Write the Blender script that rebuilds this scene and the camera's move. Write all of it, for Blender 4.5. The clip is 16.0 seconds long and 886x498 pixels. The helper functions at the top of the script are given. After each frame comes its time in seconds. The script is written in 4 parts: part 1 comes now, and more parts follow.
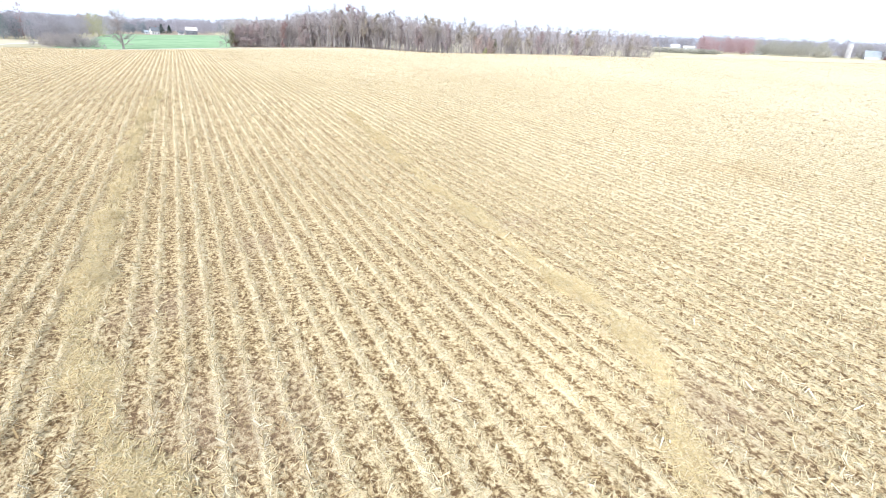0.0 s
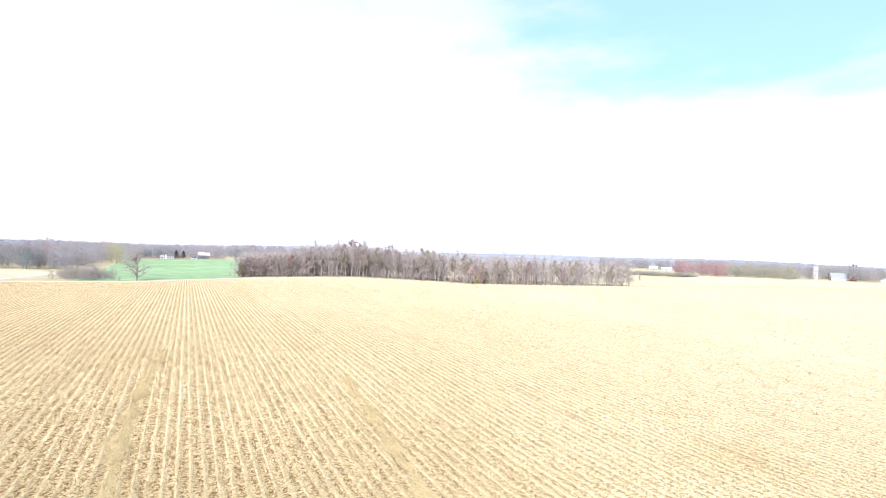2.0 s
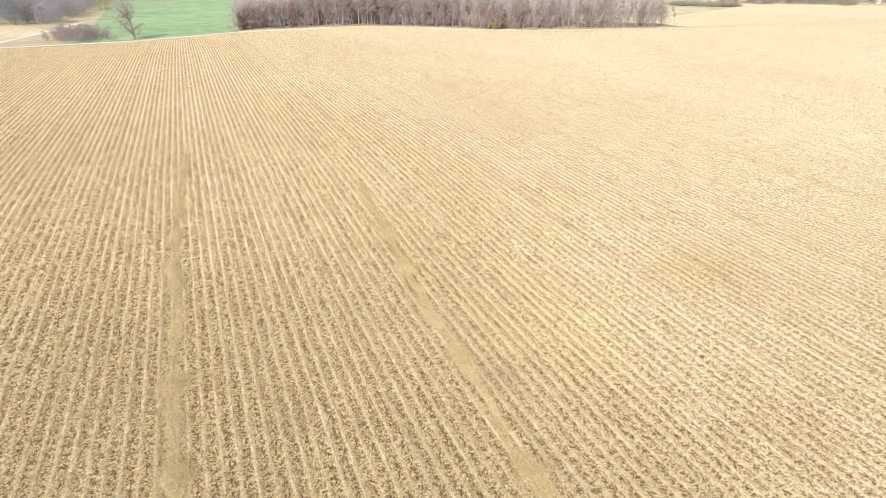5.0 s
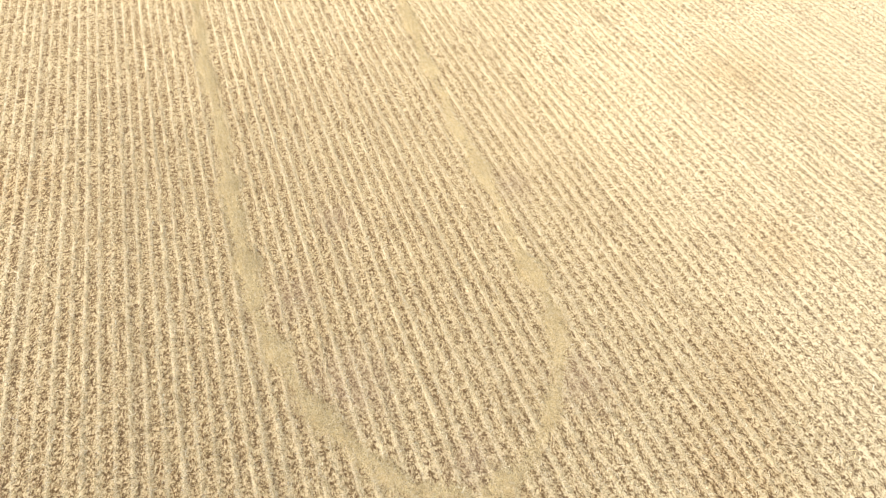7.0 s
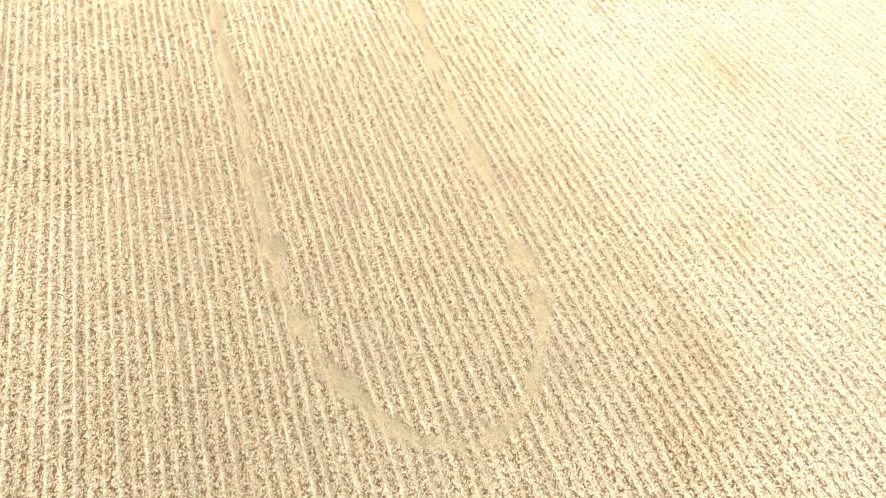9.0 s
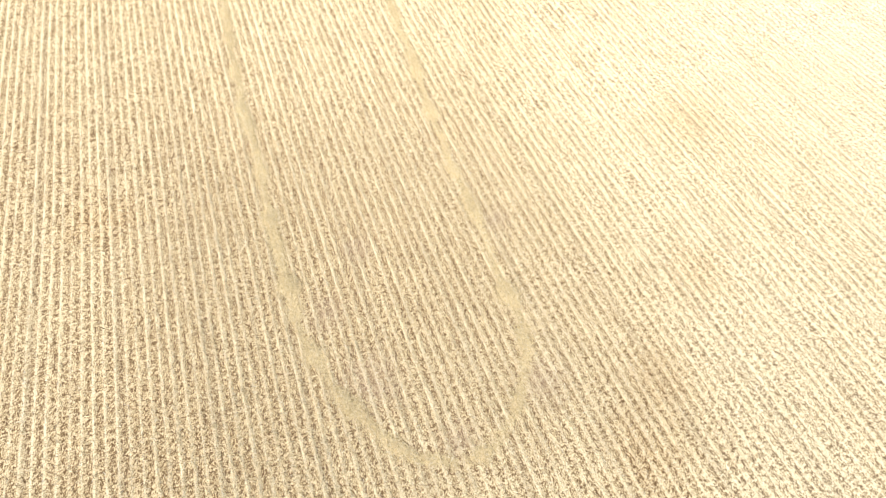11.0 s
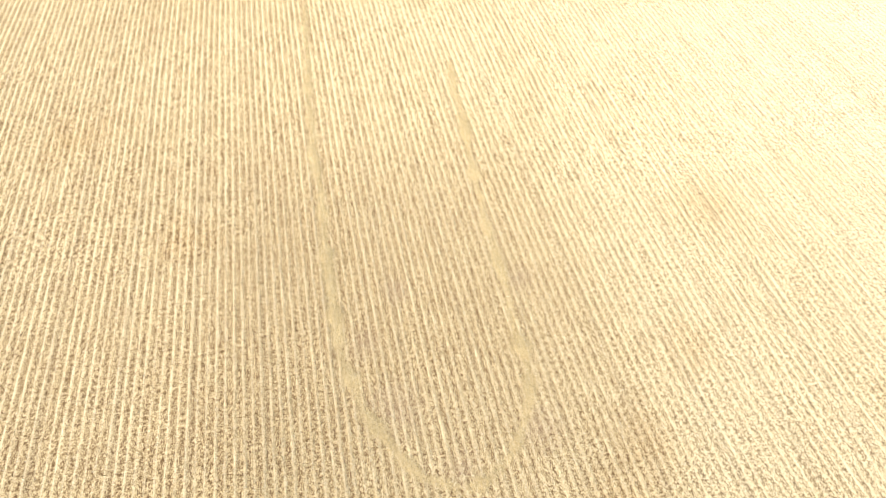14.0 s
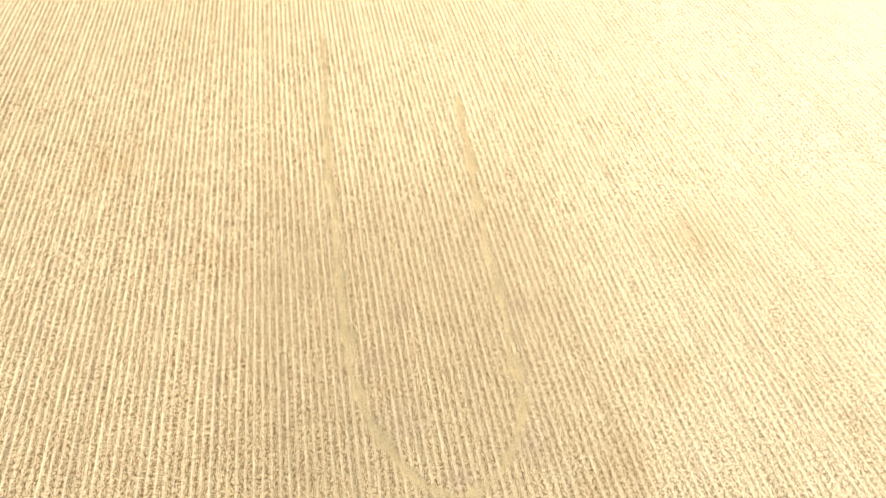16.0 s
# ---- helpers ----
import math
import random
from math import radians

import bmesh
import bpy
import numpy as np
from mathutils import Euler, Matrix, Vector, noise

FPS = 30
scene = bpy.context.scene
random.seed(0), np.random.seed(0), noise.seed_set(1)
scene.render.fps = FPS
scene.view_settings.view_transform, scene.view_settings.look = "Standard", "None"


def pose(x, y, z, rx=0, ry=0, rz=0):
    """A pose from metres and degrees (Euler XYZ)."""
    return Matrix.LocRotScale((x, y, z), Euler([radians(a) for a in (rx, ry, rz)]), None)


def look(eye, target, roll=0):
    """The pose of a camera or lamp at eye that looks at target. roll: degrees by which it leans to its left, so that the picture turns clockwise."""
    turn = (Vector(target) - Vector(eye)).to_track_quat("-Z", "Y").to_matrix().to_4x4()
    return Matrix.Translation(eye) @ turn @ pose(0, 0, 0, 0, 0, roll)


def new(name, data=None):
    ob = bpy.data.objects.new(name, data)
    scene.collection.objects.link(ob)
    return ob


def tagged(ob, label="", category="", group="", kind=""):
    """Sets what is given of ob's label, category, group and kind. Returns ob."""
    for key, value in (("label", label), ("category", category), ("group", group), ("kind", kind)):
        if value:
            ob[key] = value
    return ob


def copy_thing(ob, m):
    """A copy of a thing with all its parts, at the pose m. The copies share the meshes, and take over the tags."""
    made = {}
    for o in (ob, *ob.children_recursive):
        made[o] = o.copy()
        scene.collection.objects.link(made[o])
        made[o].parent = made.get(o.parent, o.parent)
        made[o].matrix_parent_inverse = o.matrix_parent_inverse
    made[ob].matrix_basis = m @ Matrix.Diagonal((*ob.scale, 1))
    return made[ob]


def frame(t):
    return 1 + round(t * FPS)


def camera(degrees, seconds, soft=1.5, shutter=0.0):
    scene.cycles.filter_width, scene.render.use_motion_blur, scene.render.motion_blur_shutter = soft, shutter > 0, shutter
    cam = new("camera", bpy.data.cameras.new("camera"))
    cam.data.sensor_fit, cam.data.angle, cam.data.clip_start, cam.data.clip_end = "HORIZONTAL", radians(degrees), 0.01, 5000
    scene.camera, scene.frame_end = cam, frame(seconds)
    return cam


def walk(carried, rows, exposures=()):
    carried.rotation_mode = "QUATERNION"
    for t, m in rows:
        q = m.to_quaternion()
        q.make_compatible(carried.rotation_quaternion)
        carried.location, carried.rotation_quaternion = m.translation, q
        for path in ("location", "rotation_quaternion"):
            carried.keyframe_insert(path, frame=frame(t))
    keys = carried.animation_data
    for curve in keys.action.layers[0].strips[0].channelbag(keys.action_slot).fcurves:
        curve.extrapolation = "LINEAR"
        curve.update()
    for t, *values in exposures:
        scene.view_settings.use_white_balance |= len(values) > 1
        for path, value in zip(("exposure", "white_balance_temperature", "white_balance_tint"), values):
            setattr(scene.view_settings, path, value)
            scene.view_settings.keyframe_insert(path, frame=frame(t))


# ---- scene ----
cam = camera(80.0, 16.0, 0.9)
PATH = [
    (0, (0.911, -13.037, 8.688), (5.007, -4.725, 4.927), 2.50),
    (0.5, (0.890, -13.072, 9.383), (5.005, -4.761, 5.643), 2.40),
    (1, (0.829, -13.115, 10.734), (4.958, -4.801, 7.015), 2.30),
    (1.5, (0.872, -13.033, 12.605), (5.047, -4.643, 9.115), 2.30),
    (1.6, (0.847, -13.036, 12.963), (5.117, -4.458, 10.104), 2.56),
    (1.7, (0.822, -13.039, 13.309), (5.167, -4.239, 11.392), 2.53),
    (1.8, (0.800, -13.042, 13.640), (5.173, -4.100, 12.681), 2.38),
    (1.9, (0.776, -13.043, 13.955), (5.141, -4.045, 13.965), 2.67),
    (2, (0.755, -13.044, 14.253), (5.115, -4.045, 14.358), 2.30),
    (2.5, (0.799, -13.101, 15.525), (5.179, -4.112, 15.625), 2.30),
    (2.6, (0.811, -13.101, 15.779), (5.197, -4.118, 15.752), 2.28),
    (2.8, (0.834, -13.102, 16.286), (5.232, -4.131, 16.005), 2.24),
    (3, (0.857, -13.103, 16.793), (5.267, -4.144, 16.258), 2.20),
    (3.2, (0.792, -13.078, 17.314), (5.212, -4.143, 16.519), 2.30),
    (5.3, (1.500, -13.820, 22.700), (4.966, -6.026, 17.481), 0.56),
    (5.5, (1.509, -13.850, 23.167), (4.795, -6.248, 17.562), 0.57),
    (6, (1.512, -13.951, 24.312), (4.403, -6.897, 17.841), 0.57),
    (6.5, (1.490, -14.084, 25.455), (4.034, -7.699, 18.192), 0.21),
    (7, (1.449, -14.250, 26.606), (3.667, -8.614, 18.649), 0.16),
    (7.4, (1.405, -14.401, 27.539), (3.350, -9.439, 19.078), 0.35),
    (7.5, (1.393, -14.441, 27.776), (3.318, -9.527, 19.282), 0.36),
    (8, (1.326, -14.645, 28.979), (3.242, -9.706, 20.497), 0.37),
    (8.5, (1.251, -14.862, 30.208), (3.172, -9.882, 21.752), 0.43),
    (9, (1.171, -15.097, 31.451), (3.102, -10.082, 23.018), 0.35),
    (11.5, (0.894, -16.496, 38.005), (2.954, -11.226, 29.760), 0.64),
    (12, (0.883, -16.738, 39.280), (2.935, -11.412, 31.069), 0.58),
    (12.5, (0.884, -16.972, 40.509), (2.785, -11.544, 32.329), 0.68),
    (13, (0.894, -17.200, 41.736), (2.568, -11.660, 33.581), 0.97),
    (13.5, (0.913, -17.429, 43.014), (2.455, -11.803, 34.891), 1.25),
    (14, (0.940, -17.670, 44.347), (2.387, -12.007, 36.233), 1.39),
    (14.5, (0.973, -17.935, 45.695), (2.358, -12.235, 37.595), 1.48),
    (15, (1.011, -18.223, 46.999), (2.360, -12.487, 38.919), 1.43),
    (15.5, (1.048, -18.534, 48.211), (2.377, -12.759, 40.156), 1.37),
    (16, (1.080, -18.866, 49.325), (2.394, -13.043, 41.301), 1.31),
]
EXPOSURES = [(0, 0.16, 5350, 11.5), (1.5, 0.26, 5450, 12.5), (2.5, 0.07, 5850, 14), (3.2, -0.13, 5950, 12.5), (5.4, -0.21, 6250, 14), (7.0, 0.09, 6100, 13.5), (9.0, 0.37, 5700, 14.5), (11.5, 0.33, 5850, 13), (16, 0.31, 6250, 12.5)]
walk(cam, [(t, look(eye, target, roll)) for t, eye, target, roll in PATH], EXPOSURES)

# ---- light ----
SUN_AZ, SUN_EL = radians(222), radians(36)      # clockwise from +y
world = bpy.data.worlds.new("sky")
scene.world = world
world.use_nodes = True
wt = world.node_tree
wt.nodes.clear()
w_out = wt.nodes.new("ShaderNodeOutputWorld")
w_bg = wt.nodes.new("ShaderNodeBackground")
w_sky = wt.nodes.new("ShaderNodeTexSky")
w_sky.sky_type, w_sky.sun_disc = "NISHITA", False
w_sky.sun_elevation, w_sky.sun_rotation = SUN_EL, SUN_AZ
w_sky.air_density, w_sky.dust_density = 1.0, 1.5
w_co = wt.nodes.new("ShaderNodeTexCoord")
w_map = wt.nodes.new("ShaderNodeMapping")
w_map.inputs["Scale"].default_value = (1.6, 0.8, 4.2)
w_map.inputs["Rotation"].default_value = (0.0, 0.0, radians(35))
w_noise = wt.nodes.new("ShaderNodeTexNoise")
w_noise.inputs["Scale"].default_value, w_noise.inputs["Detail"].default_value = 2.6, 7.0
w_dot = wt.nodes.new("ShaderNodeVectorMath")
w_dot.operation = "DOT_PRODUCT"
w_dot.inputs[1].default_value = (math.sin(radians(62)) * 0.55, math.cos(radians(62)) * 0.55, 0)   # the cloud opens away from the sun
w_sep = wt.nodes.new("ShaderNodeSeparateXYZ")


def w_math(op, a, b, c=0.0):
    m = wt.nodes.new("ShaderNodeMath")
    m.operation = op
    for n, q in enumerate((a, b, c)):
        if isinstance(q, float):
            m.inputs[n].default_value = q
        else:
            wt.links.new(q, m.inputs[n])
    return m.outputs[0]


wt.links.new(w_co.outputs["Generated"], w_map.inputs["Vector"])
wt.links.new(w_map.outputs["Vector"], w_noise.inputs["Vector"])
wt.links.new(w_co.outputs["Generated"], w_dot.inputs[0])
wt.links.new(w_co.outputs["Generated"], w_sep.inputs[0])
w_band = w_math("ABSOLUTE", w_math("SUBTRACT", w_sep.outputs["Z"], 0.495), 0.0)
w_open = w_math("MULTIPLY_ADD", w_noise.outputs["Fac"], 0.44, w_math("SUBTRACT", w_dot.outputs["Value"], w_band))
w_rmp = wt.nodes.new("ShaderNodeMapRange")
w_rmp.interpolation_type = "SMOOTHSTEP"
w_rmp.inputs["From Min"].default_value, w_rmp.inputs["From Max"].default_value = 0.475, 0.625
w_rmp.inputs["To Min"].default_value, w_rmp.inputs["To Max"].default_value = 1.0, 0.06
wt.links.new(w_open, w_rmp.inputs["Value"])
w_high = wt.nodes.new("ShaderNodeMapRange")     # the cloud is brightest low down and thinner overhead
w_high.inputs["From Min"].default_value, w_high.inputs["From Max"].default_value = 0.30, 0.80
w_high.inputs["To Min"].default_value, w_high.inputs["To Max"].default_value = 0.0, 1.0
wt.links.new(w_sep.outputs["Z"], w_high.inputs["Value"])


def w_blend(mode, fac, a, b):
    m = wt.nodes.new("ShaderNodeMix")
    m.data_type, m.blend_type = "RGBA", mode
    for sock, q in (("Factor", fac), ("A", a), ("B", b)):
        if isinstance(q, (float, tuple)):
            m.inputs[sock].default_value = q
        else:
            wt.links.new(q, m.inputs[sock])
    return m.outputs["Result"]


w_cloud = w_blend("MIX", w_high.outputs["Result"], (10.6, 10.7, 10.8, 1), (4.2, 4.4, 4.7, 1))
w_blue = w_blend("ADD", 1.0, w_sky.outputs["Color"], (3.55, 5.4, 6.0, 1))
wt.links.new(w_blend("MIX", w_rmp.outputs["Result"], w_blue, w_cloud), w_bg.inputs["Color"])
w_bg.inputs["Strength"].default_value = 0.10
wt.links.new(w_bg.outputs["Background"], w_out.inputs["Surface"])

sun = new("sun", bpy.data.lights.new("sun", "SUN"))
sun.data.energy, sun.data.angle, sun.data.color = 5.0, radians(1.0), (1.0, 0.92, 0.79)
sun_dir = Vector((math.sin(SUN_AZ) * math.cos(SUN_EL), math.cos(SUN_AZ) * math.cos(SUN_EL), math.sin(SUN_EL)))
sun.matrix_world = look(sun_dir * 100, (0, 0, 0))

# ---- materials ----
ROW = 0.76          # spacing of the corn rows, which run along y
ROW0 = 0.05         # x of one row
STAINS = [(0.8, -2.0, 3.6), (-0.6, 4.6, 2.4), (12.6, -6.4, 2.6), (5.4, -7.9, 2.0), (15.4, 8.0, 2.2), (3.2, 9.5, 2.0)]

BROWN = [(28.4, -2.4, 5.0), (20.5, -9.6, 4.5), (38.5, 13.0, 6.5), (17.3, -13.5, 4.0), (-16.4, 20.3, 5.0), (-30.0, 38.0, 7.0)]


def material(name, rough=0.9):
    m = bpy.data.materials.new(name)
    m.use_nodes = True
    b = m.node_tree.nodes["Principled BSDF"]
    b.inputs["Roughness"].default_value = rough
    b.inputs["Specular IOR Level"].default_value = 0.25
    return m, m.node_tree, b


def nd(tree, kind, **kw):
    n = tree.nodes.new(kind)
    for key, v in kw.items():
        n.inputs[key.replace("_", " ")].default_value = v
    return n


def ramp(tree, fac, stops):
    r = tree.nodes.new("ShaderNodeValToRGB")
    while len(r.color_ramp.elements) < len(stops):
        r.color_ramp.elements.new(0.5)
    for e, (p, c) in zip(r.color_ramp.elements, stops):
        e.position, e.color = p, (*c, 1)
    tree.links.new(fac, r.inputs["Fac"])
    return r.outputs["Color"]


def mixed(tree, fac, a, b, mode="MIX"):
    m = tree.nodes.new("ShaderNodeMix")
    m.data_type, m.blend_type = "RGBA", mode
    for sock, v in (("Factor", fac), ("A", a), ("B", b)):
        if isinstance(v, (int, float)):
            m.inputs[sock].default_value = v
        elif isinstance(v, tuple):
            m.inputs[sock].default_value = (*v, 1)
        else:
            tree.links.new(v, m.inputs[sock])
    return m.outputs["Result"]


def math_node(tree, op, a, b=0.0, c=0.0):
    m = tree.nodes.new("ShaderNodeMath")
    m.operation = op
    for n, v in enumerate((a, b, c)):
        if isinstance(v, (int, float)):
            m.inputs[n].default_value = v
        else:
            tree.links.new(v, m.inputs[n])
    return m.outputs[0]


def place_of(tree, scale=(1, 1, 1)):
    g = tree.nodes.new("ShaderNodeNewGeometry")
    m = tree.nodes.new("ShaderNodeMapping")
    m.inputs["Scale"].default_value = scale
    tree.links.new(g.outputs["Position"], m.inputs["Vector"])
    return m.outputs["Vector"]


def noise_of(tree, vec, scale, detail=4.0, rough=0.55):
    n = nd(tree, "ShaderNodeTexNoise", Scale=scale, Detail=detail, Roughness=rough)
    tree.links.new(vec, n.inputs["Vector"])
    return n.outputs["Fac"]


def bumped(tree, bsdf, height, strength=0.5, dist=0.05):
    b = nd(tree, "ShaderNodeBump", Strength=strength, Distance=dist)
    tree.links.new(height, b.inputs["Height"])
    tree.links.new(b.outputs["Normal"], bsdf.inputs["Normal"])


def speckled(name, stops, scale, rough=0.9, big=0.02, bump=0.4, dist=0.05, stretch=(1, 1, 1), dark=0.8):
    """A rough natural surface: a colour ramp over fine noise, with broad stains."""
    m, t, b = material(name, rough)
    b.inputs["Diffuse Roughness"].default_value = 0.6
    fine = noise_of(t, place_of(t, stretch), scale, 6, 0.65)
    broad = noise_of(t, place_of(t), big, 3)
    col = ramp(t, fine, stops)
    tint = ramp(t, broad, [(0.3, (dark,) * 3), (0.7, (1, 1, 1))])
    t.links.new(mixed(t, 1.0, col, tint, "MULTIPLY"), b.inputs["Base Color"])
    bumped(t, b, fine, bump, dist)
    return m


def island_material(name, stops, rough=0.85, big=0.05, dark=0.85, thin=0.0):
    """Loose pieces joined in one mesh: each piece takes its own colour. thin: the share of light that passes through."""
    m, t, b = material(name, rough)
    b.inputs["Diffuse Roughness"].default_value = 0.6
    g = t.nodes.new("ShaderNodeNewGeometry")
    col = ramp(t, g.outputs["Random Per Island"], stops)
    broad = noise_of(t, place_of(t), big, 4)
    tint = ramp(t, broad, [(0.32, (dark, dark * 0.98, dark * 0.94)), (0.68, (1, 1, 1))])
    grain = noise_of(t, place_of(t), 60, 2)
    g2 = ramp(t, grain, [(0.3, (0.88, 0.88, 0.88)), (0.7, (1, 1, 1))])
    col = mixed(t, 1.0, mixed(t, 1.0, col, tint, "MULTIPLY"), g2, "MULTIPLY")
    t.links.new(col, b.inputs["Base Color"])
    if thin:
        glow = t.nodes.new("ShaderNodeBsdfTranslucent")
        both = t.nodes.new("ShaderNodeMixShader")
        both.inputs[0].default_value = thin
        t.links.new(col, glow.inputs["Color"])
        t.links.new(b.outputs[0], both.inputs[1])
        t.links.new(glow.outputs[0], both.inputs[2])
        t.links.new(both.outputs[0], t.nodes["Material Output"].inputs["Surface"])
    return m


def field_material():
    """Soil under chopped corn residue, in rows along y."""
    m, t, b = material("stubble_soil", 0.95)
    b.inputs["Diffuse Roughness"].default_value = 0.6
    p = place_of(t)
    sep = t.nodes.new("ShaderNodeSeparateXYZ")
    t.links.new(p, sep.inputs[0])
    wob = noise_of(t, p, 1.3, 3)
    x = math_node(t, "MULTIPLY_ADD", wob, 0.13, sep.outputs["X"])
    wave = math_node(t, "COSINE", math_node(t, "MULTIPLY", math_node(t, "SUBTRACT", x, ROW0 + 0.065), 2 * math.pi / ROW))
    dash = nd(t, "ShaderNodeMapRange", From_Min=0.47, From_Max=0.60, To_Min=0.0, To_Max=1.0)       # bare soil shows in dashes between the rows
    t.links.new(noise_of(t, place_of(t, (1.0, 0.6, 1)), 7.0, 4, 0.7), dash.inputs["Value"])
    furrow = math_node(t, "POWER", math_node(t, "MULTIPLY_ADD", wave, -0.5, 0.5), 4.0)
    furrow = math_node(t, "MULTIPLY", furrow, dash.outputs["Result"])
    wave = math_node(t, "POWER", math_node(t, "MULTIPLY_ADD", wave, 0.5, 0.5), 4.0)
    # each row has its own strength
    idx = math_node(t, "ROUND", math_node(t, "DIVIDE", math_node(t, "SUBTRACT", sep.outputs["X"], ROW0), ROW))
    own = math_node(t, "MULTIPLY", math_node(t, "SINE", math_node(t, "MULTIPLY", idx, 1.7)), math_node(t, "SINE", math_node(t, "MULTIPLY_ADD", idx, 0.61, 1.0)))
    wave = math_node(t, "MULTIPLY", wave, math_node(t, "MULTIPLY_ADD", own, 0.42, 0.75))
    gaps = noise_of(t, place_of(t, (1.0, 0.45, 1)), 2.6, 4, 0.7)        # the rows are broken and thin out here and there
    wave = math_node(t, "MULTIPLY", wave, math_node(t, "MULTIPLY_ADD", gaps, 2.4, -0.2))
    fine = noise_of(t, place_of(t, (1.0, 0.8, 1)), 9.0, 6, 0.72)
    mid = noise_of(t, place_of(t, (1.0, 0.22, 1)), 1.5, 4, 0.6)
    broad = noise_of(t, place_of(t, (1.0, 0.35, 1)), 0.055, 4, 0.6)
    # rows fade towards the east, and a slight brightening paints in the glare there
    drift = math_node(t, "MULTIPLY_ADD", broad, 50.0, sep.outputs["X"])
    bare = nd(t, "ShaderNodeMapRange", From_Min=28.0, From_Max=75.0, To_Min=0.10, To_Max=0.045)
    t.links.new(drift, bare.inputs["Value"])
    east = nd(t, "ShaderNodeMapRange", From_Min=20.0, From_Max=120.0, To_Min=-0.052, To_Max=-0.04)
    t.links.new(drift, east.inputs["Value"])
    f = math_node(t, "MULTIPLY_ADD", mid, 0.18, math_node(t, "MULTIPLY_ADD", fine, 1.15, east.outputs["Result"]))
    f = math_node(t, "MULTIPLY_ADD", math_node(t, "SUBTRACT", wave, 0.20), bare.outputs["Result"], f)
    clump = noise_of(t, place_of(t, (1.0, 0.75, 1)), 4.2, 3, 0.65)
    f = math_node(t, "MULTIPLY_ADD", clump, 0.68, math_node(t, "SUBTRACT", f, 0.34))
    f = math_node(t, "MULTIPLY_ADD", furrow, -0.09, f)
    f = math_node(t, "MULTIPLY_ADD", f, 1.46, -0.302)
    col = ramp(t, f, [(0.42, (0.19, 0.12, 0.058)), (0.50, (0.40, 0.285, 0.145)), (0.58, (0.63, 0.505, 0.29)), (0.74, (0.85, 0.75, 0.50))])
    tint = ramp(t, broad, [(0.34, (0.93, 0.91, 0.88)), (0.62, (1, 1, 1))])
    west_map = nd(t, "ShaderNodeMapRange", From_Min=-16.0, From_Max=30.0, To_Min=0.0, To_Max=1.0)      # browner tint towards the west
    t.links.new(math_node(t, "MULTIPLY_ADD", broad, 30.0, math_node(t, "SUBTRACT", sep.outputs["X"], 15.0)), west_map.inputs["Value"])
    tint = mixed(t, 1.0, tint, mixed(t, west_map.outputs["Result"], (1.0, 0.955, 0.89), (1.0, 1.0, 1.0)), "MULTIPLY")
    # the cut stalks stand in thin pale lines, broken where the harvester lay over them
    line = math_node(t, "MULTIPLY_ADD", wob, 0.05, math_node(t, "MULTIPLY_ADD", noise_of(t, place_of(t, (0.6, 0.3, 1)), 0.5, 2), 0.16, sep.outputs["X"]))
    line = math_node(t, "COSINE", math_node(t, "MULTIPLY", math_node(t, "SUBTRACT", line, ROW0 + 0.035), 2 * math.pi / ROW))
    line = math_node(t, "POWER", math_node(t, "MULTIPLY_ADD", line, 0.5, 0.5), 14.0)
    kept = nd(t, "ShaderNodeMapRange", From_Min=0.38, From_Max=0.56, To_Min=0.12, To_Max=1.0)
    t.links.new(noise_of(t, place_of(t, (1.0, 0.16, 1)), 1.9, 4, 0.65), kept.inputs["Value"])
    thick = nd(t, "ShaderNodeMapRange", From_Min=28.0, From_Max=90.0, To_Min=1.0, To_Max=0.45)
    t.links.new(drift, thick.inputs["Value"])
    line = math_node(t, "MULTIPLY", math_node(t, "MULTIPLY", line, kept.outputs["Result"]), thick.outputs["Result"])
    line = math_node(t, "MULTIPLY", line, math_node(t, "MULTIPLY_ADD", own, 0.35, 0.85))
    # trampled, dung-stained soil inside the bend of the hay
    spot = None
    for cx, cy, r in STAINS:
        d = t.nodes.new("ShaderNodeVectorMath")
        d.operation = "DISTANCE"
        d.inputs[1].default_value = (cx, cy, 0)
        t.links.new(p, d.inputs[0])
        q = math_node(t, "SUBTRACT", 1.0, math_node(t, "DIVIDE", d.outputs["Value"], r))
        spot = q if spot is None else math_node(t, "MAXIMUM", spot, q)
    spot = math_node(t, "MULTIPLY_ADD", noise_of(t, p, 0.9, 5, 0.7), 1.6, math_node(t, "SUBTRACT", spot, 0.85))
    spot = math_node(t, "MULTIPLY", math_node(t, "MINIMUM", math_node(t, "MAXIMUM", spot, 0.0), 1.0), 0.55)
    # wheel ways of the harvester: a darker pair of rows every eight
    way = math_node(t, "COSINE", math_node(t, "MULTIPLY", math_node(t, "SUBTRACT", sep.outputs["X"], 2.5), 2 * math.pi / (8 * ROW)))
    way = math_node(t, "MULTIPLY", math_node(t, "POWER", math_node(t, "MAXIMUM", way, 0.0), 14.0), 0.16)
    col = mixed(t, line, mixed(t, 1.0, col, tint, "MULTIPLY"), (0.92, 0.81, 0.55))
    col = mixed(t, way, col, (0.25, 0.19, 0.12))
    col = mixed(t, spot, col, mixed(t, fine, (0.21, 0.135, 0.085), (0.50, 0.365, 0.24)))
    # patches where the residue is thinner and browner
    brown = None
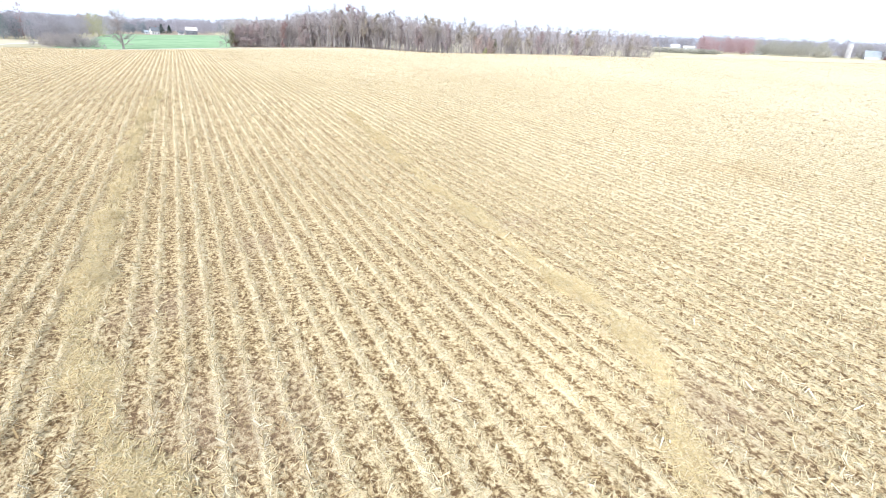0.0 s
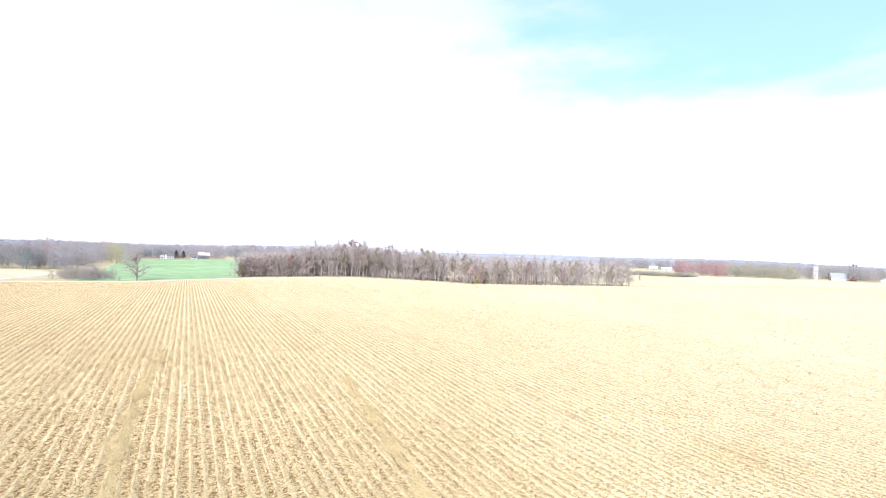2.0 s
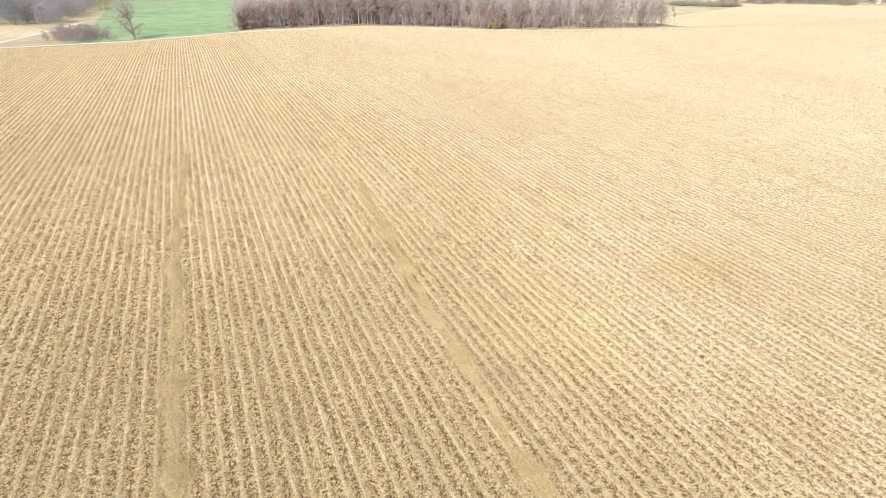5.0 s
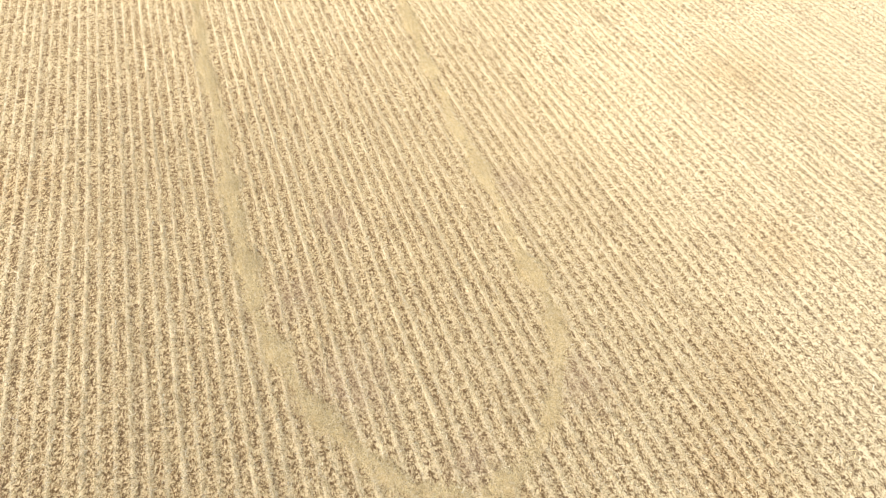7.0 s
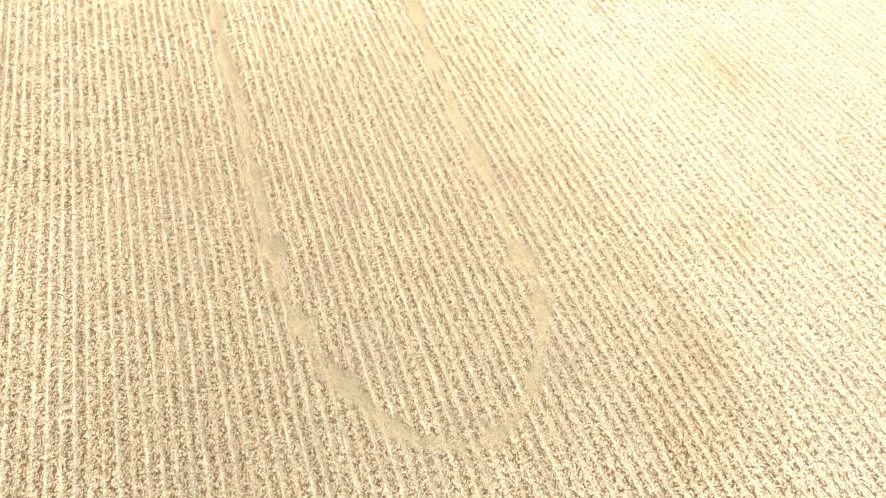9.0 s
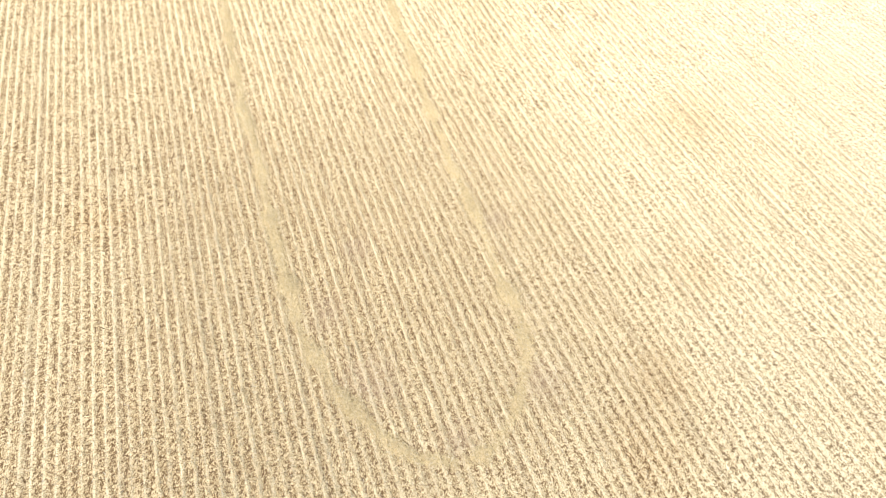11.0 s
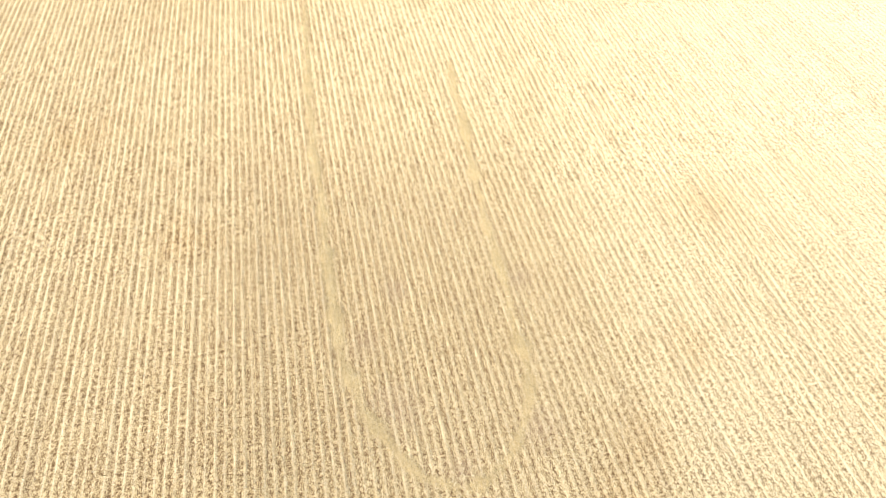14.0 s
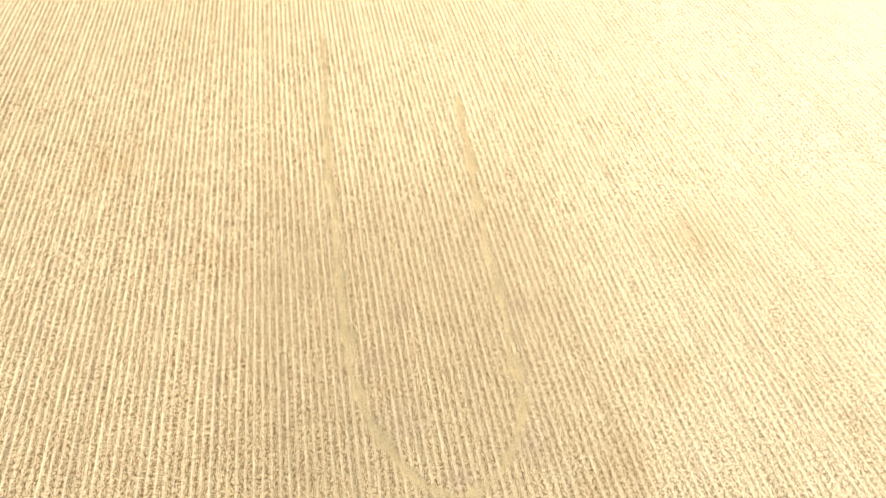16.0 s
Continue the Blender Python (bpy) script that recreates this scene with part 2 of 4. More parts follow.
    for cx, cy, r in BROWN:
        d = t.nodes.new("ShaderNodeVectorMath")
        d.operation = "DISTANCE"
        d.inputs[1].default_value = (cx, cy, 0)
        t.links.new(p, d.inputs[0])
        q = math_node(t, "SUBTRACT", 1.0, math_node(t, "DIVIDE", d.outputs["Value"], r))
        brown = q if brown is None else math_node(t, "MAXIMUM", brown, q)
    brown = math_node(t, "MULTIPLY_ADD", noise_of(t, p, 0.35, 4, 0.65), 1.2, math_node(t, "SUBTRACT", brown, 0.75))
    brown = math_node(t, "MINIMUM", math_node(t, "MAXIMUM", brown, 0.0), 1.0)
    col = mixed(t, brown, col, mixed(t, 1.0, col, (0.90, 0.83, 0.74), "MULTIPLY"))
    # far out in the east the colour is whitened, standing in for glare
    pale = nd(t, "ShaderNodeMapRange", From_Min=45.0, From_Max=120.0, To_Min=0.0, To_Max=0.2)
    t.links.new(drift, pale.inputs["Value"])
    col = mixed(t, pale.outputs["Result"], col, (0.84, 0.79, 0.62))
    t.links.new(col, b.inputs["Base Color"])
    bumped(t, b, f, 0.6, 0.12)
    return m


M_FIELD = field_material()
M_FLAKE = island_material("corn_husk", [(0.0, (0.44, 0.335, 0.18)), (0.22, (0.68, 0.56, 0.325)), (0.6, (0.83, 0.715, 0.455)), (1.0, (0.89, 0.83, 0.65))], dark=0.9)
M_LEAF = island_material("corn_leaf", [(0.0, (0.20, 0.13, 0.06)), (0.3, (0.47, 0.345, 0.17)), (0.6, (0.70, 0.56, 0.31)), (1.0, (0.84, 0.72, 0.47))], dark=0.93)
M_STUB = island_material("corn_stalk", [(0.0, (0.52, 0.40, 0.22)), (0.5, (0.74, 0.61, 0.36)), (1.0, (0.85, 0.75, 0.50))])
M_HAY = speckled("hay", [(0.34, (0.57, 0.43, 0.225)), (0.5, (0.86, 0.71, 0.39)), (0.64, (0.91, 0.81, 0.50))], 14.0, 0.9, 0.4, 0.5, 0.04, dark=0.9)
M_STRAND = island_material("hay_strand", [(0.0, (0.50, 0.365, 0.185)), (0.35, (0.80, 0.645, 0.34)), (0.75, (0.88, 0.755, 0.44)), (1.0, (0.89, 0.81, 0.61))], big=0.6, dark=0.85)
# wheat green is paled; its colour includes the haze of distance
M_GREEN = speckled("winter_wheat", [(0.3, (0.21, 0.35, 0.17)), (0.7, (0.38, 0.52, 0.30))], 0.12, 0.9, 0.02, 0.3, 0.1)
M_LITTER = speckled("leaf_litter", [(0.3, (0.28, 0.22, 0.16)), (0.7, (0.48, 0.40, 0.30))], 0.8, 0.95, 0.05)
M_MEADOW = speckled("dry_meadow", [(0.3, (0.40, 0.36, 0.22)), (0.7, (0.62, 0.55, 0.37))], 0.06, 0.95, 0.01)
M_TAN = speckled("bean_stubble", [(0.3, (0.55, 0.46, 0.31)), (0.7, (0.74, 0.64, 0.45))], 0.3, 0.95, 0.02)
M_GRAVEL = speckled("gravel", [(0.3, (0.60, 0.56, 0.49)), (0.7, (0.80, 0.76, 0.69))], 2.0, 0.95, 0.05)
M_BARK = speckled("bark", [(0.3, (0.32, 0.28, 0.26)), (0.6, (0.46, 0.415, 0.39)), (0.8, (0.56, 0.52, 0.48))], 1.6, 0.95, 0.06, stretch=(1, 1, 0.25))
M_PALEBARK = speckled("pale_bark", [(0.3, (0.34, 0.31, 0.27)), (0.7, (0.62, 0.58, 0.52))], 1.6, 0.95, 0.06, stretch=(1, 1, 0.3))
# paler than real twigs: the haze over the wood is in this colour
M_TWIG = island_material("twigs", [(0.0, (0.60, 0.54, 0.53)), (0.5, (0.66, 0.60, 0.585)), (1.0, (0.72, 0.66, 0.64))], thin=0.4)
# twigs of the far woods, pale mauve-grey to imitate haze
M_HAZETWIG = island_material("hazed_twigs", [(0.0, (0.58, 0.545, 0.59)), (0.5, (0.62, 0.585, 0.625)), (1.0, (0.66, 0.625, 0.66))], big=0.012, dark=0.70, thin=0.4)
M_FARRUST = island_material("far_rust_leaves", [(0.0, (0.56, 0.38, 0.39)), (0.5, (0.62, 0.45, 0.46)), (1.0, (0.70, 0.56, 0.56))], big=0.02, thin=0.4)
M_THICKET = island_material("grey_olive_leaves", [(0.0, (0.52, 0.51, 0.43)), (0.5, (0.60, 0.58, 0.50)), (1.0, (0.68, 0.66, 0.58))], big=0.02, dark=0.78, thin=0.4)
M_RUST = island_material("rust_leaves", [(0.0, (0.50, 0.33, 0.31)), (0.5, (0.60, 0.42, 0.39)), (1.0, (0.68, 0.53, 0.50))], thin=0.4)
M_GOLD = island_material("golden_leaves", [(0.0, (0.56, 0.50, 0.42)), (0.5, (0.63, 0.565, 0.48)), (1.0, (0.70, 0.64, 0.55))], thin=0.4)
M_OLIVE = island_material("olive_leaves", [(0.0, (0.30, 0.30, 0.22)), (0.5, (0.44, 0.42, 0.31)), (1.0, (0.55, 0.52, 0.40))], thin=0.4)
M_BLUSH = island_material("pale_pink_leaves", [(0.0, (0.66, 0.53, 0.50)), (0.5, (0.76, 0.64, 0.60)), (1.0, (0.84, 0.74, 0.69))], thin=0.4)
M_MAUVE = island_material("mauve_brown_leaves", [(0.0, (0.60, 0.49, 0.50)), (0.5, (0.68, 0.57, 0.57)), (1.0, (0.75, 0.66, 0.65))], thin=0.4)
M_LIME = island_material("yellow_green_leaves", [(0.0, (0.52, 0.52, 0.26)), (0.5, (0.64, 0.62, 0.36)), (1.0, (0.74, 0.72, 0.48))], thin=0.4)
# pine needles again, lightened to blue-grey as if seen through haze
M_HAZEPINE = island_material("hazed_evergreen_needles", [(0.0, (0.33, 0.38, 0.40)), (0.5, (0.40, 0.45, 0.47)), (1.0, (0.48, 0.52, 0.54))], thin=0.4)
# needle green raised a little, with some distance haze painted in
M_PINE = island_material("pine_needles", [(0.0, (0.10, 0.14, 0.13)), (0.6, (0.17, 0.23, 0.20)), (1.0, (0.25, 0.31, 0.27))], thin=0.4)
# the blue of the hills is distance haze put into the base colour
M_HAZEHILL = speckled("hazed_hill", [(0.3, (0.28, 0.30, 0.36)), (0.7, (0.40, 0.43, 0.50))], 0.02, 1.0, 0.002)
M_WHITE = speckled("white_siding", [(0.3, (0.74, 0.74, 0.72)), (0.7, (0.83, 0.83, 0.81))], 3.0, 0.7, 0.3, 0.15, 0.01)
M_ROOF = speckled("grey_roofing", [(0.3, (0.16, 0.17, 0.19)), (0.7, (0.28, 0.29, 0.31))], 3.0, 0.6, 0.3)
M_METAL = speckled("galvanised_roof", [(0.3, (0.40, 0.44, 0.48)), (0.7, (0.50, 0.54, 0.58))], 1.0, 0.45, 0.2, 0.1, 0.01)
M_REDBRICK = speckled("red_barn_paint", [(0.3, (0.28, 0.09, 0.07)), (0.7, (0.38, 0.14, 0.10))], 3.0, 0.8, 0.3)
M_CONCRETE = speckled("silo_concrete", [(0.3, (0.71, 0.67, 0.64)), (0.7, (0.80, 0.77, 0.74))], 1.5, 0.85, 0.2)
M_GLASS, _t, _b = material("window_glass", 0.08)
_b.inputs["Base Color"].default_value = (0.03, 0.035, 0.04, 1)

# ---- mesh helpers ----


def mesh_of(name, verts, faces, mat, smooth=False):
    """A mesh from arrays; faces all of one corner count."""
    verts, faces = np.asarray(verts, np.float32), np.asarray(faces, np.int32)
    me = bpy.data.meshes.new(name)
    k = faces.shape[1]
    me.vertices.add(len(verts))
    me.vertices.foreach_set("co", verts.ravel())
    me.loops.add(faces.size)
    me.loops.foreach_set("vertex_index", faces.ravel())
    me.polygons.add(len(faces))
    me.polygons.foreach_set("loop_start", np.arange(0, faces.size, k, dtype=np.int32))
    me.polygons.foreach_set("loop_total", np.full(len(faces), k, np.int32))
    if smooth:
        me.polygons.foreach_set("use_smooth", np.ones(len(faces), bool))
    me.update(calc_edges=True)
    me.validate()
    me.materials.append(mat)
    return me


def part(name, bm, mat, parent=None, label=""):
    """Links a bmesh (or a finished mesh) as one mesh object."""
    if isinstance(bm, bmesh.types.BMesh):
        me = bpy.data.meshes.new(name)
        bm.to_mesh(me)
        bm.free()
        me.materials.append(mat)
    else:
        me = bm
    ob = new(name, me)
    ob.parent = parent
    return tagged(ob, label)


def box(bm, x0, x1, y0, y1, z0, z1):
    v = [bm.verts.new((x, y, z)) for z in (z0, z1) for x, y in ((x0, y0), (x1, y0), (x1, y1), (x0, y1))]
    for f in ((0, 3, 2, 1), (4, 5, 6, 7), (0, 1, 5, 4), (1, 2, 6, 5), (2, 3, 7, 6), (3, 0, 4, 7)):
        bm.faces.new([v[i] for i in f])


def patch(name, outline, z, mat, label, category, kind="structure", wobble=0.0):
    """A ground area with an uneven outline, its skirt sunk into the ground."""
    bm = bmesh.new()
    pts = []
    n = len(outline)
    for i in range(n):
        a, b = Vector(outline[i]), Vector(outline[(i + 1) % n])
        steps = max(1, int((b - a).length / (4 * wobble))) if wobble else 1
        for s in range(min(steps, 40)):
            p = a.lerp(b, s / min(steps, 40))
            o = noise.noise_vector(Vector((p.x, p.y, 3)) * (0.4 / wobble)) * wobble if wobble else Vector()
            pts.append((p.x + o.x, p.y + o.y))
    bm.faces.new([bm.verts.new((x, y, 0)) for x, y in pts])
    bmesh.ops.recalc_face_normals(bm, faces=bm.faces)
    for axis in (0, 1):         # cut into cells, so that it can follow the ground
        lo, hi = min(p[axis] for p in pts), max(p[axis] for p in pts)
        for c in np.arange(math.ceil(lo / 20) * 20, hi, 20):
            spot, way = Vector((0, 0, 0)), Vector((0, 0, 0))
            spot[axis], way[axis] = c, 1
            bmesh.ops.bisect_plane(bm, geom=bm.verts[:] + bm.edges[:] + bm.faces[:], plane_co=spot, plane_no=way)
    rim = [e for e in bm.edges if e.is_boundary]
    for q in bm.verts:
        q.co.z = terrain(q.co.x, q.co.y) + z + 0.05
    skirt = bmesh.ops.extrude_edge_only(bm, edges=rim)["geom"]
    for q in skirt:
        if isinstance(q, bmesh.types.BMVert):
            q.co.z -= 0.6
    if sum(f.normal.z for f in bm.faces) < 0:
        bmesh.ops.reverse_faces(bm, faces=bm.faces[:])
    return tagged(part(name, bm, mat), label, category, kind=kind)


rng = np.random.default_rng(7)

# ---- ground ----


def ease(v, lo, hi):
    k = np.clip((v - lo) / (hi - lo), 0, 1)
    return k * k * (3 - 2 * k)


def terrain(x, y):
    """A field that swells to a low brow, higher in the east, and dips to the track and the wood; low hills far away."""
    swell = 0.9 * ease(y, 14, 60) + 2.2 * ease(x, 20, 140) * ease(y, 40, 150)
    swell = swell - np.interp(x, [-17, 25, 75, 148, 240, 330, 450], [2.5, 1.2, 0.66, 4.6, 4.4, 2.5, 1.1]) * ease(y, 160, 235)
    swell = swell - 0.006 * np.clip(y - 238, 0, 480) * (1 - ease(x, 45, 170))
    far = ease(np.hypot(x, y), 1100, 3700)
    az = np.arctan2(x, y)
    far = far * (0.2 + 0.8 * ease(az, -0.05, 0.3))
    return swell + far * (26 + 9 * np.sin(az * 5 + 1) + 6 * np.sin(az * 13) + 3 * np.sin(az * 31))


def grid_sheet(xs, ys, zfun):
    gx, gy = np.meshgrid(xs, ys)
    v = np.stack([gx, gy, zfun(gx, gy)], -1).reshape(-1, 3)
    nx, ny = len(xs), len(ys)
    i = (np.arange(ny - 1)[:, None] * nx + np.arange(nx - 1)).ravel()
    return v, np.stack([i, i + 1, i + nx + 1, i + nx], 1)


axis_x = np.concatenate([-np.geomspace(4600, 900, 22), np.arange(-800, 801, 20), np.geomspace(900, 4600, 22)])
axis_y = np.concatenate([-np.geomspace(4600, 900, 22), np.arange(-800, 0, 50), np.arange(0, 240, 4), np.arange(240, 801, 20), np.geomspace(900, 4600, 22)])
v, f = grid_sheet(axis_x, axis_y, terrain)
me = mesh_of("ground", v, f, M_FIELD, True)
# ground beyond 1050 m takes the hill colour, haze included
me.materials.append(M_HAZEHILL)
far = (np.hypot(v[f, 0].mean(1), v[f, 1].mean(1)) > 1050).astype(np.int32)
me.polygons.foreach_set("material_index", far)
tagged(new("ground", me), "harvested corn field of pale stubble in straight rows", "field", kind="structure")

patch("wheat_field", [(-40, 228.5), (-28, 232), (-10, 237.5), (20, 249.5), (27, 256), (44, 420), (62, 655), (-56, 655), (-50, 500), (-41, 330)], 0.05, M_GREEN, "bright green winter wheat field beyond the road", "field", wobble=1.2)
patch("wood_floor", [(21, 256), (60, 250), (98, 244.5), (165, 233), (250, 216), (258, 240), (215, 300), (120, 330), (40, 335)], 0.06, M_LITTER, "leaf litter under the bare wood", "wood floor", wobble=1.5)
patch("hill_floor", [(-430, 656), (47, 656), (47, 1005), (-430, 1005)], 0.03, M_LITTER, "leaf litter under the wood behind the houses", "wood floor", wobble=1.5)
patch("bean_field", [(-170, 232), (-72, 236), (-60, 262), (-54, 290), (-70, 328), (-170, 330)], 0.06, M_TAN, "pale harvested field beyond the brush", "field", wobble=1.2)
patch("verge", [(-62, 222), (-33, 231), (-37, 330), (-52, 500), (-56, 655), (-420, 655), (-420, 110), (-150, 188), (-92, 206)], 0.03, M_MEADOW, "dry brown meadow and brush land", "meadow", wobble=1.5)
patch("meadow", [(47, 340), (120, 335), (222, 302), (262, 262), (420, 330), (520, 400), (625, 362), (720, 280), (760, 150), (1050, 150), (1050, 1000), (47, 1000)], 0.04, M_MEADOW, "olive and brown meadow at the far edge of the field", "meadow", wobble=2.0)


def strip(name, line, width, z, mat, label, category):
    bm = bmesh.new()
    rows = []
    line = [Vector(p).lerp(Vector(q), k / 12) for p, q in zip(line, line[1:]) for k in range(12)] + [Vector(line[-1])]
    for i, p in enumerate(line):
        a, b = Vector(line[max(i - 1, 0)]), Vector(line[min(i + 1, len(line) - 1)])
        d = (b - a).normalized()
        s = Vector((-d.y, d.x)) * width / 2
        q = Vector(p)
        rows.append([bm.verts.new((*(q + s * k), terrain(*(q + s * k)) + zz)) for k, zz in ((1.15, -0.3), (1, z), (0, z + 0.04), (-1, z), (-1.15, -0.3))])
    for r0, r1 in zip(rows, rows[1:]):
        for k in range(4):
            bm.faces.new((r0[k], r0[k + 1], r1[k + 1], r1[k]))
    bmesh.ops.recalc_face_normals(bm, faces=bm.faces)
    return tagged(part(name, bm, mat), label, category, kind="structure")


strip("road", [(-150, 184), (-90, 204), (-66, 216.5), (-40, 225.5), (-10, 234.8), (22, 246.5), (60, 246)], 3.3, 0.09, M_GRAVEL, "pale gravel farm track along the field edge", "road")
strip("grass_verge", [(-150, 180), (-90, 200), (-66, 212.5), (-40, 221.5), (-10, 231), (20, 242)], 4.5, 0.03, M_MEADOW, "low dry grass between the track and the stubble", "verge")
strip("driveway", [(-66, 218), (-62, 236), (-58, 262), (-52, 300), (-48, 345)], 3.2, 0.12, M_GRAVEL, "pale gravel drive through the brush", "road")

# ---- corn stubble ----
# the lines along which hay was laid out
LEFT = [(-1.4, 62), (-2.0, 50), (-2.6, 40), (-3.0, 31), (-2.8, 22), (-3.1, 15), (-3.0, 8), (-2.7, 3.5), (-2.0, 0.2), (-0.9, -3.0), (0.6, -5.9), (2.4, -8.0), (4.6, -9.3)]
RIGHT = [(5.6, -9.5), (7.4, -9.3), (9.5, -8.0), (11.2, -6.2), (12.4, -4.0), (13.0, -1.5), (13.3, 2.0), (13.7, 7), (13.95, 12), (14.3, 18), (15.0, 25), (15.9, 33), (16.6, 43)]

# where hay or trampling hides the residue, on a grid of quarter metres
cell = np.zeros((140, 400))
for line in (LEFT, RIGHT):
    for p, q in zip(line, line[1:]):
        for k in np.linspace(0, 1, 40):
            ix, iy = (p[0] + (q[0] - p[0]) * k + 10) / 0.25, (p[1] + (q[1] - p[1]) * k + 20) / 0.25
            gx, gy = np.arange(140)[:, None], np.arange(400)[None]
            cell = np.maximum(cell, 0.60 * np.exp(-(((gx - ix) ** 2 + (gy - iy) ** 2) / 2.6 ** 2) ** 2))
for cx, cy, r in STAINS:
    gx, gy = np.arange(140)[:, None] * 0.25 - 10, np.arange(400)[None] * 0.25 - 20
    cell = np.maximum(cell, 0.45 * np.exp(-(((gx - cx) ** 2 + (gy - cy) ** 2) / (0.6 * r) ** 2) ** 2))



def row_strength(i):
    return 0.75 + 0.35 * np.sin(1.7 * i) * np.sin(0.61 * i + 1.0)


def scatter_rows(count, x0, x1, y0, y1, in_row, soft, hole=None):
    """Places on the field, a share of them gathered on the corn rows, thinning towards the edges of the area."""
    x, y = rng.uniform(x0, x1, count), rng.uniform(y0, y1, count)
    i = np.round((x - ROW0) / ROW)
    wander = 0.05 * np.sin(y * 0.9 + i * 2.1) + 0.04 * np.sin(y * 2.3 + i)
    r = ROW0 + i * ROW + wander + rng.normal(0, 0.075, count)
    rowed = rng.random(count) < in_row
    x = np.where(rowed, r, x)
    inside = np.minimum.reduce([x - x0, x1 - x, y - y0, y1 - y]) + rng.normal(0, 0.25, count) * soft
    keep = (inside / soft > rng.random(count)) & (~rowed | (rng.random(count) < row_strength(i)))
    gx, gy = ((x + 10) * 4).astype(int), ((y + 20) * 4).astype(int)
    on = (gx >= 0) & (gx < 140) & (gy >= 0) & (gy < 400)
    keep &= rng.random(len(x)) > np.where(on, cell[np.clip(gx, 0, 139), np.clip(gy, 0, 399)], 0)
    if hole:
        deep = np.minimum.reduce([x - hole[0], hole[1] - x, y - hole[2], hole[3] - y]) / soft
        keep &= deep < rng.random(len(x))
    edge_y = 222 - 0.06 * np.maximum(x - 100, 0) * (x > 100) + np.where(x < 30, 5 + 0.30 * np.minimum(x, 0), 16 * (x < 110))
    keep &= y < np.where(x > 262, 254 + 0.43 * (x - 262), edge_y)
    return x[keep], y[keep]


def flakes(count, x0, x1, y0, y1, length, width, in_row, lift, soft, hole=None):
    """Husks and leaf scraps: bent quads lying at all angles, as one array of corners."""
    x, y = scatter_rows(count, x0, x1, y0, y1, in_row, soft, hole)
    count = len(x)
    a = rng.uniform(0, 2 * np.pi, count)
    ln, wd = rng.uniform(*length, count) / 2, rng.uniform(*width, count) / 2
    tilt, lean = rng.normal(0, 0.38, count), rng.normal(0, 0.55, count)
    u = np.stack([np.cos(a) * np.cos(tilt), np.sin(a) * np.cos(tilt), np.sin(tilt)], 1) * ln[:, None]
    w = np.stack([-np.sin(a) * np.cos(lean), np.cos(a) * np.cos(lean), np.sin(lean)], 1) * wd[:, None]
    z = np.abs(u[:, 2]) + np.abs(w[:, 2]) + rng.exponential(lift, count)
    c = np.stack([x, y, z + terrain(x, y)], 1)
    taper = rng.uniform(0.3, 0.9, count)[:, None]
    v = np.stack([c - u - w, c + u - w * taper, c + u + w * taper, c - u + w], 1)
    return v.reshape(-1, 3)


def quads(v):
    return np.arange(len(v)).reshape(-1, 4)


def stubs(count, x0, x1, y0, y1):
    """Cut stalks standing in the rows: three-sided, a little askew."""
    rows = np.arange(math.ceil((x0 - ROW0) / ROW), math.floor((x1 - ROW0) / ROW))
    x = ROW0 + rng.choice(rows, count) * ROW + rng.normal(0, 0.035, count)
    y = rng.uniform(y0, y1, count)
    keep = np.minimum.reduce([x - x0, x1 - x, y - y0, y1 - y]) / 24 > rng.random(count)     # thins out towards the edges
    x, y = x[keep], y[keep]
    count = len(x)
    h, r = rng.uniform(0.10, 0.30, count), rng.uniform(0.010, 0.018, count)
    lx, ly, base = rng.normal(0, 0.07, count), rng.normal(0, 0.10, count), terrain(x, y)
    ring = []
    for z, k in ((-0.02, 1.15), (1.0, 0.9)):
        for i in range(3):
            a = 2.0944 * i
            t = max(z, 0)
            ring.append(np.stack([x + lx * t + np.cos(a) * r * k, y + ly * t + np.sin(a) * r * k, h * z + base], 1))
    v = np.stack(ring, 1).reshape(-1, 3)
    b = np.arange(count)[:, None] * 6
    sides = np.concatenate([b + np.array(q) for q in ((0, 1, 4, 3), (1, 2, 5, 4), (2, 0, 3, 5), (3, 4, 5, 3))], 0)
    return v, sides[: 3 * count]


AREAS = [   # x0, x1, y0, y1, length, width, feathering, inner area that other pieces cover, pieces on the rows, pieces between
    (-16, 24, -16, 29, (0.07, 0.28), (0.006, 0.020), 9, None, 270000, 180000),
    (-25, 34, -23, 46, (0.08, 0.30), (0.012, 0.028), 13, (-10, 18, -8, 21), 190000, 80000),
    (-70, 92, -36, 112, (0.14, 0.36), (0.025, 0.055), 36, (-20, 29, -18, 38), 240000, 110000),
    (-110, 170, 0, 190, (0.20, 0.46), (0.05, 0.09), 40, (-48, 66, -20, 80), 75000, 55000),
    (-160, 420, 60, 300, (0.22, 0.50), (0.05, 0.10), 30, (-80, 130, 20, 150), 60000, 60000),
]
v = np.concatenate([flakes(n, x0, x1, y0, y1, ln, wd, 1.0, 0.035, soft, hole) for x0, x1, y0, y1, ln, wd, soft, hole, n, _ in AREAS])
tagged(new("corn_husks", mesh_of("corn_husks", v, quads(v), M_FLAKE)), "pale dry corn husks gathered along the stubble rows", "crop residue", kind="stuff")
v = np.concatenate([flakes(n, x0, x1, y0, y1, ln, wd, 0.0, 0.012, soft, hole) for x0, x1, y0, y1, ln, wd, soft, hole, _, n in AREAS])
tagged(new("corn_leaf_litter", mesh_of("corn_leaf_litter", v, quads(v), M_LEAF)), "browner corn leaf scraps lying between the rows", "crop residue", kind="stuff")
v, f = stubs(60000, -46, 56, -38, 84)
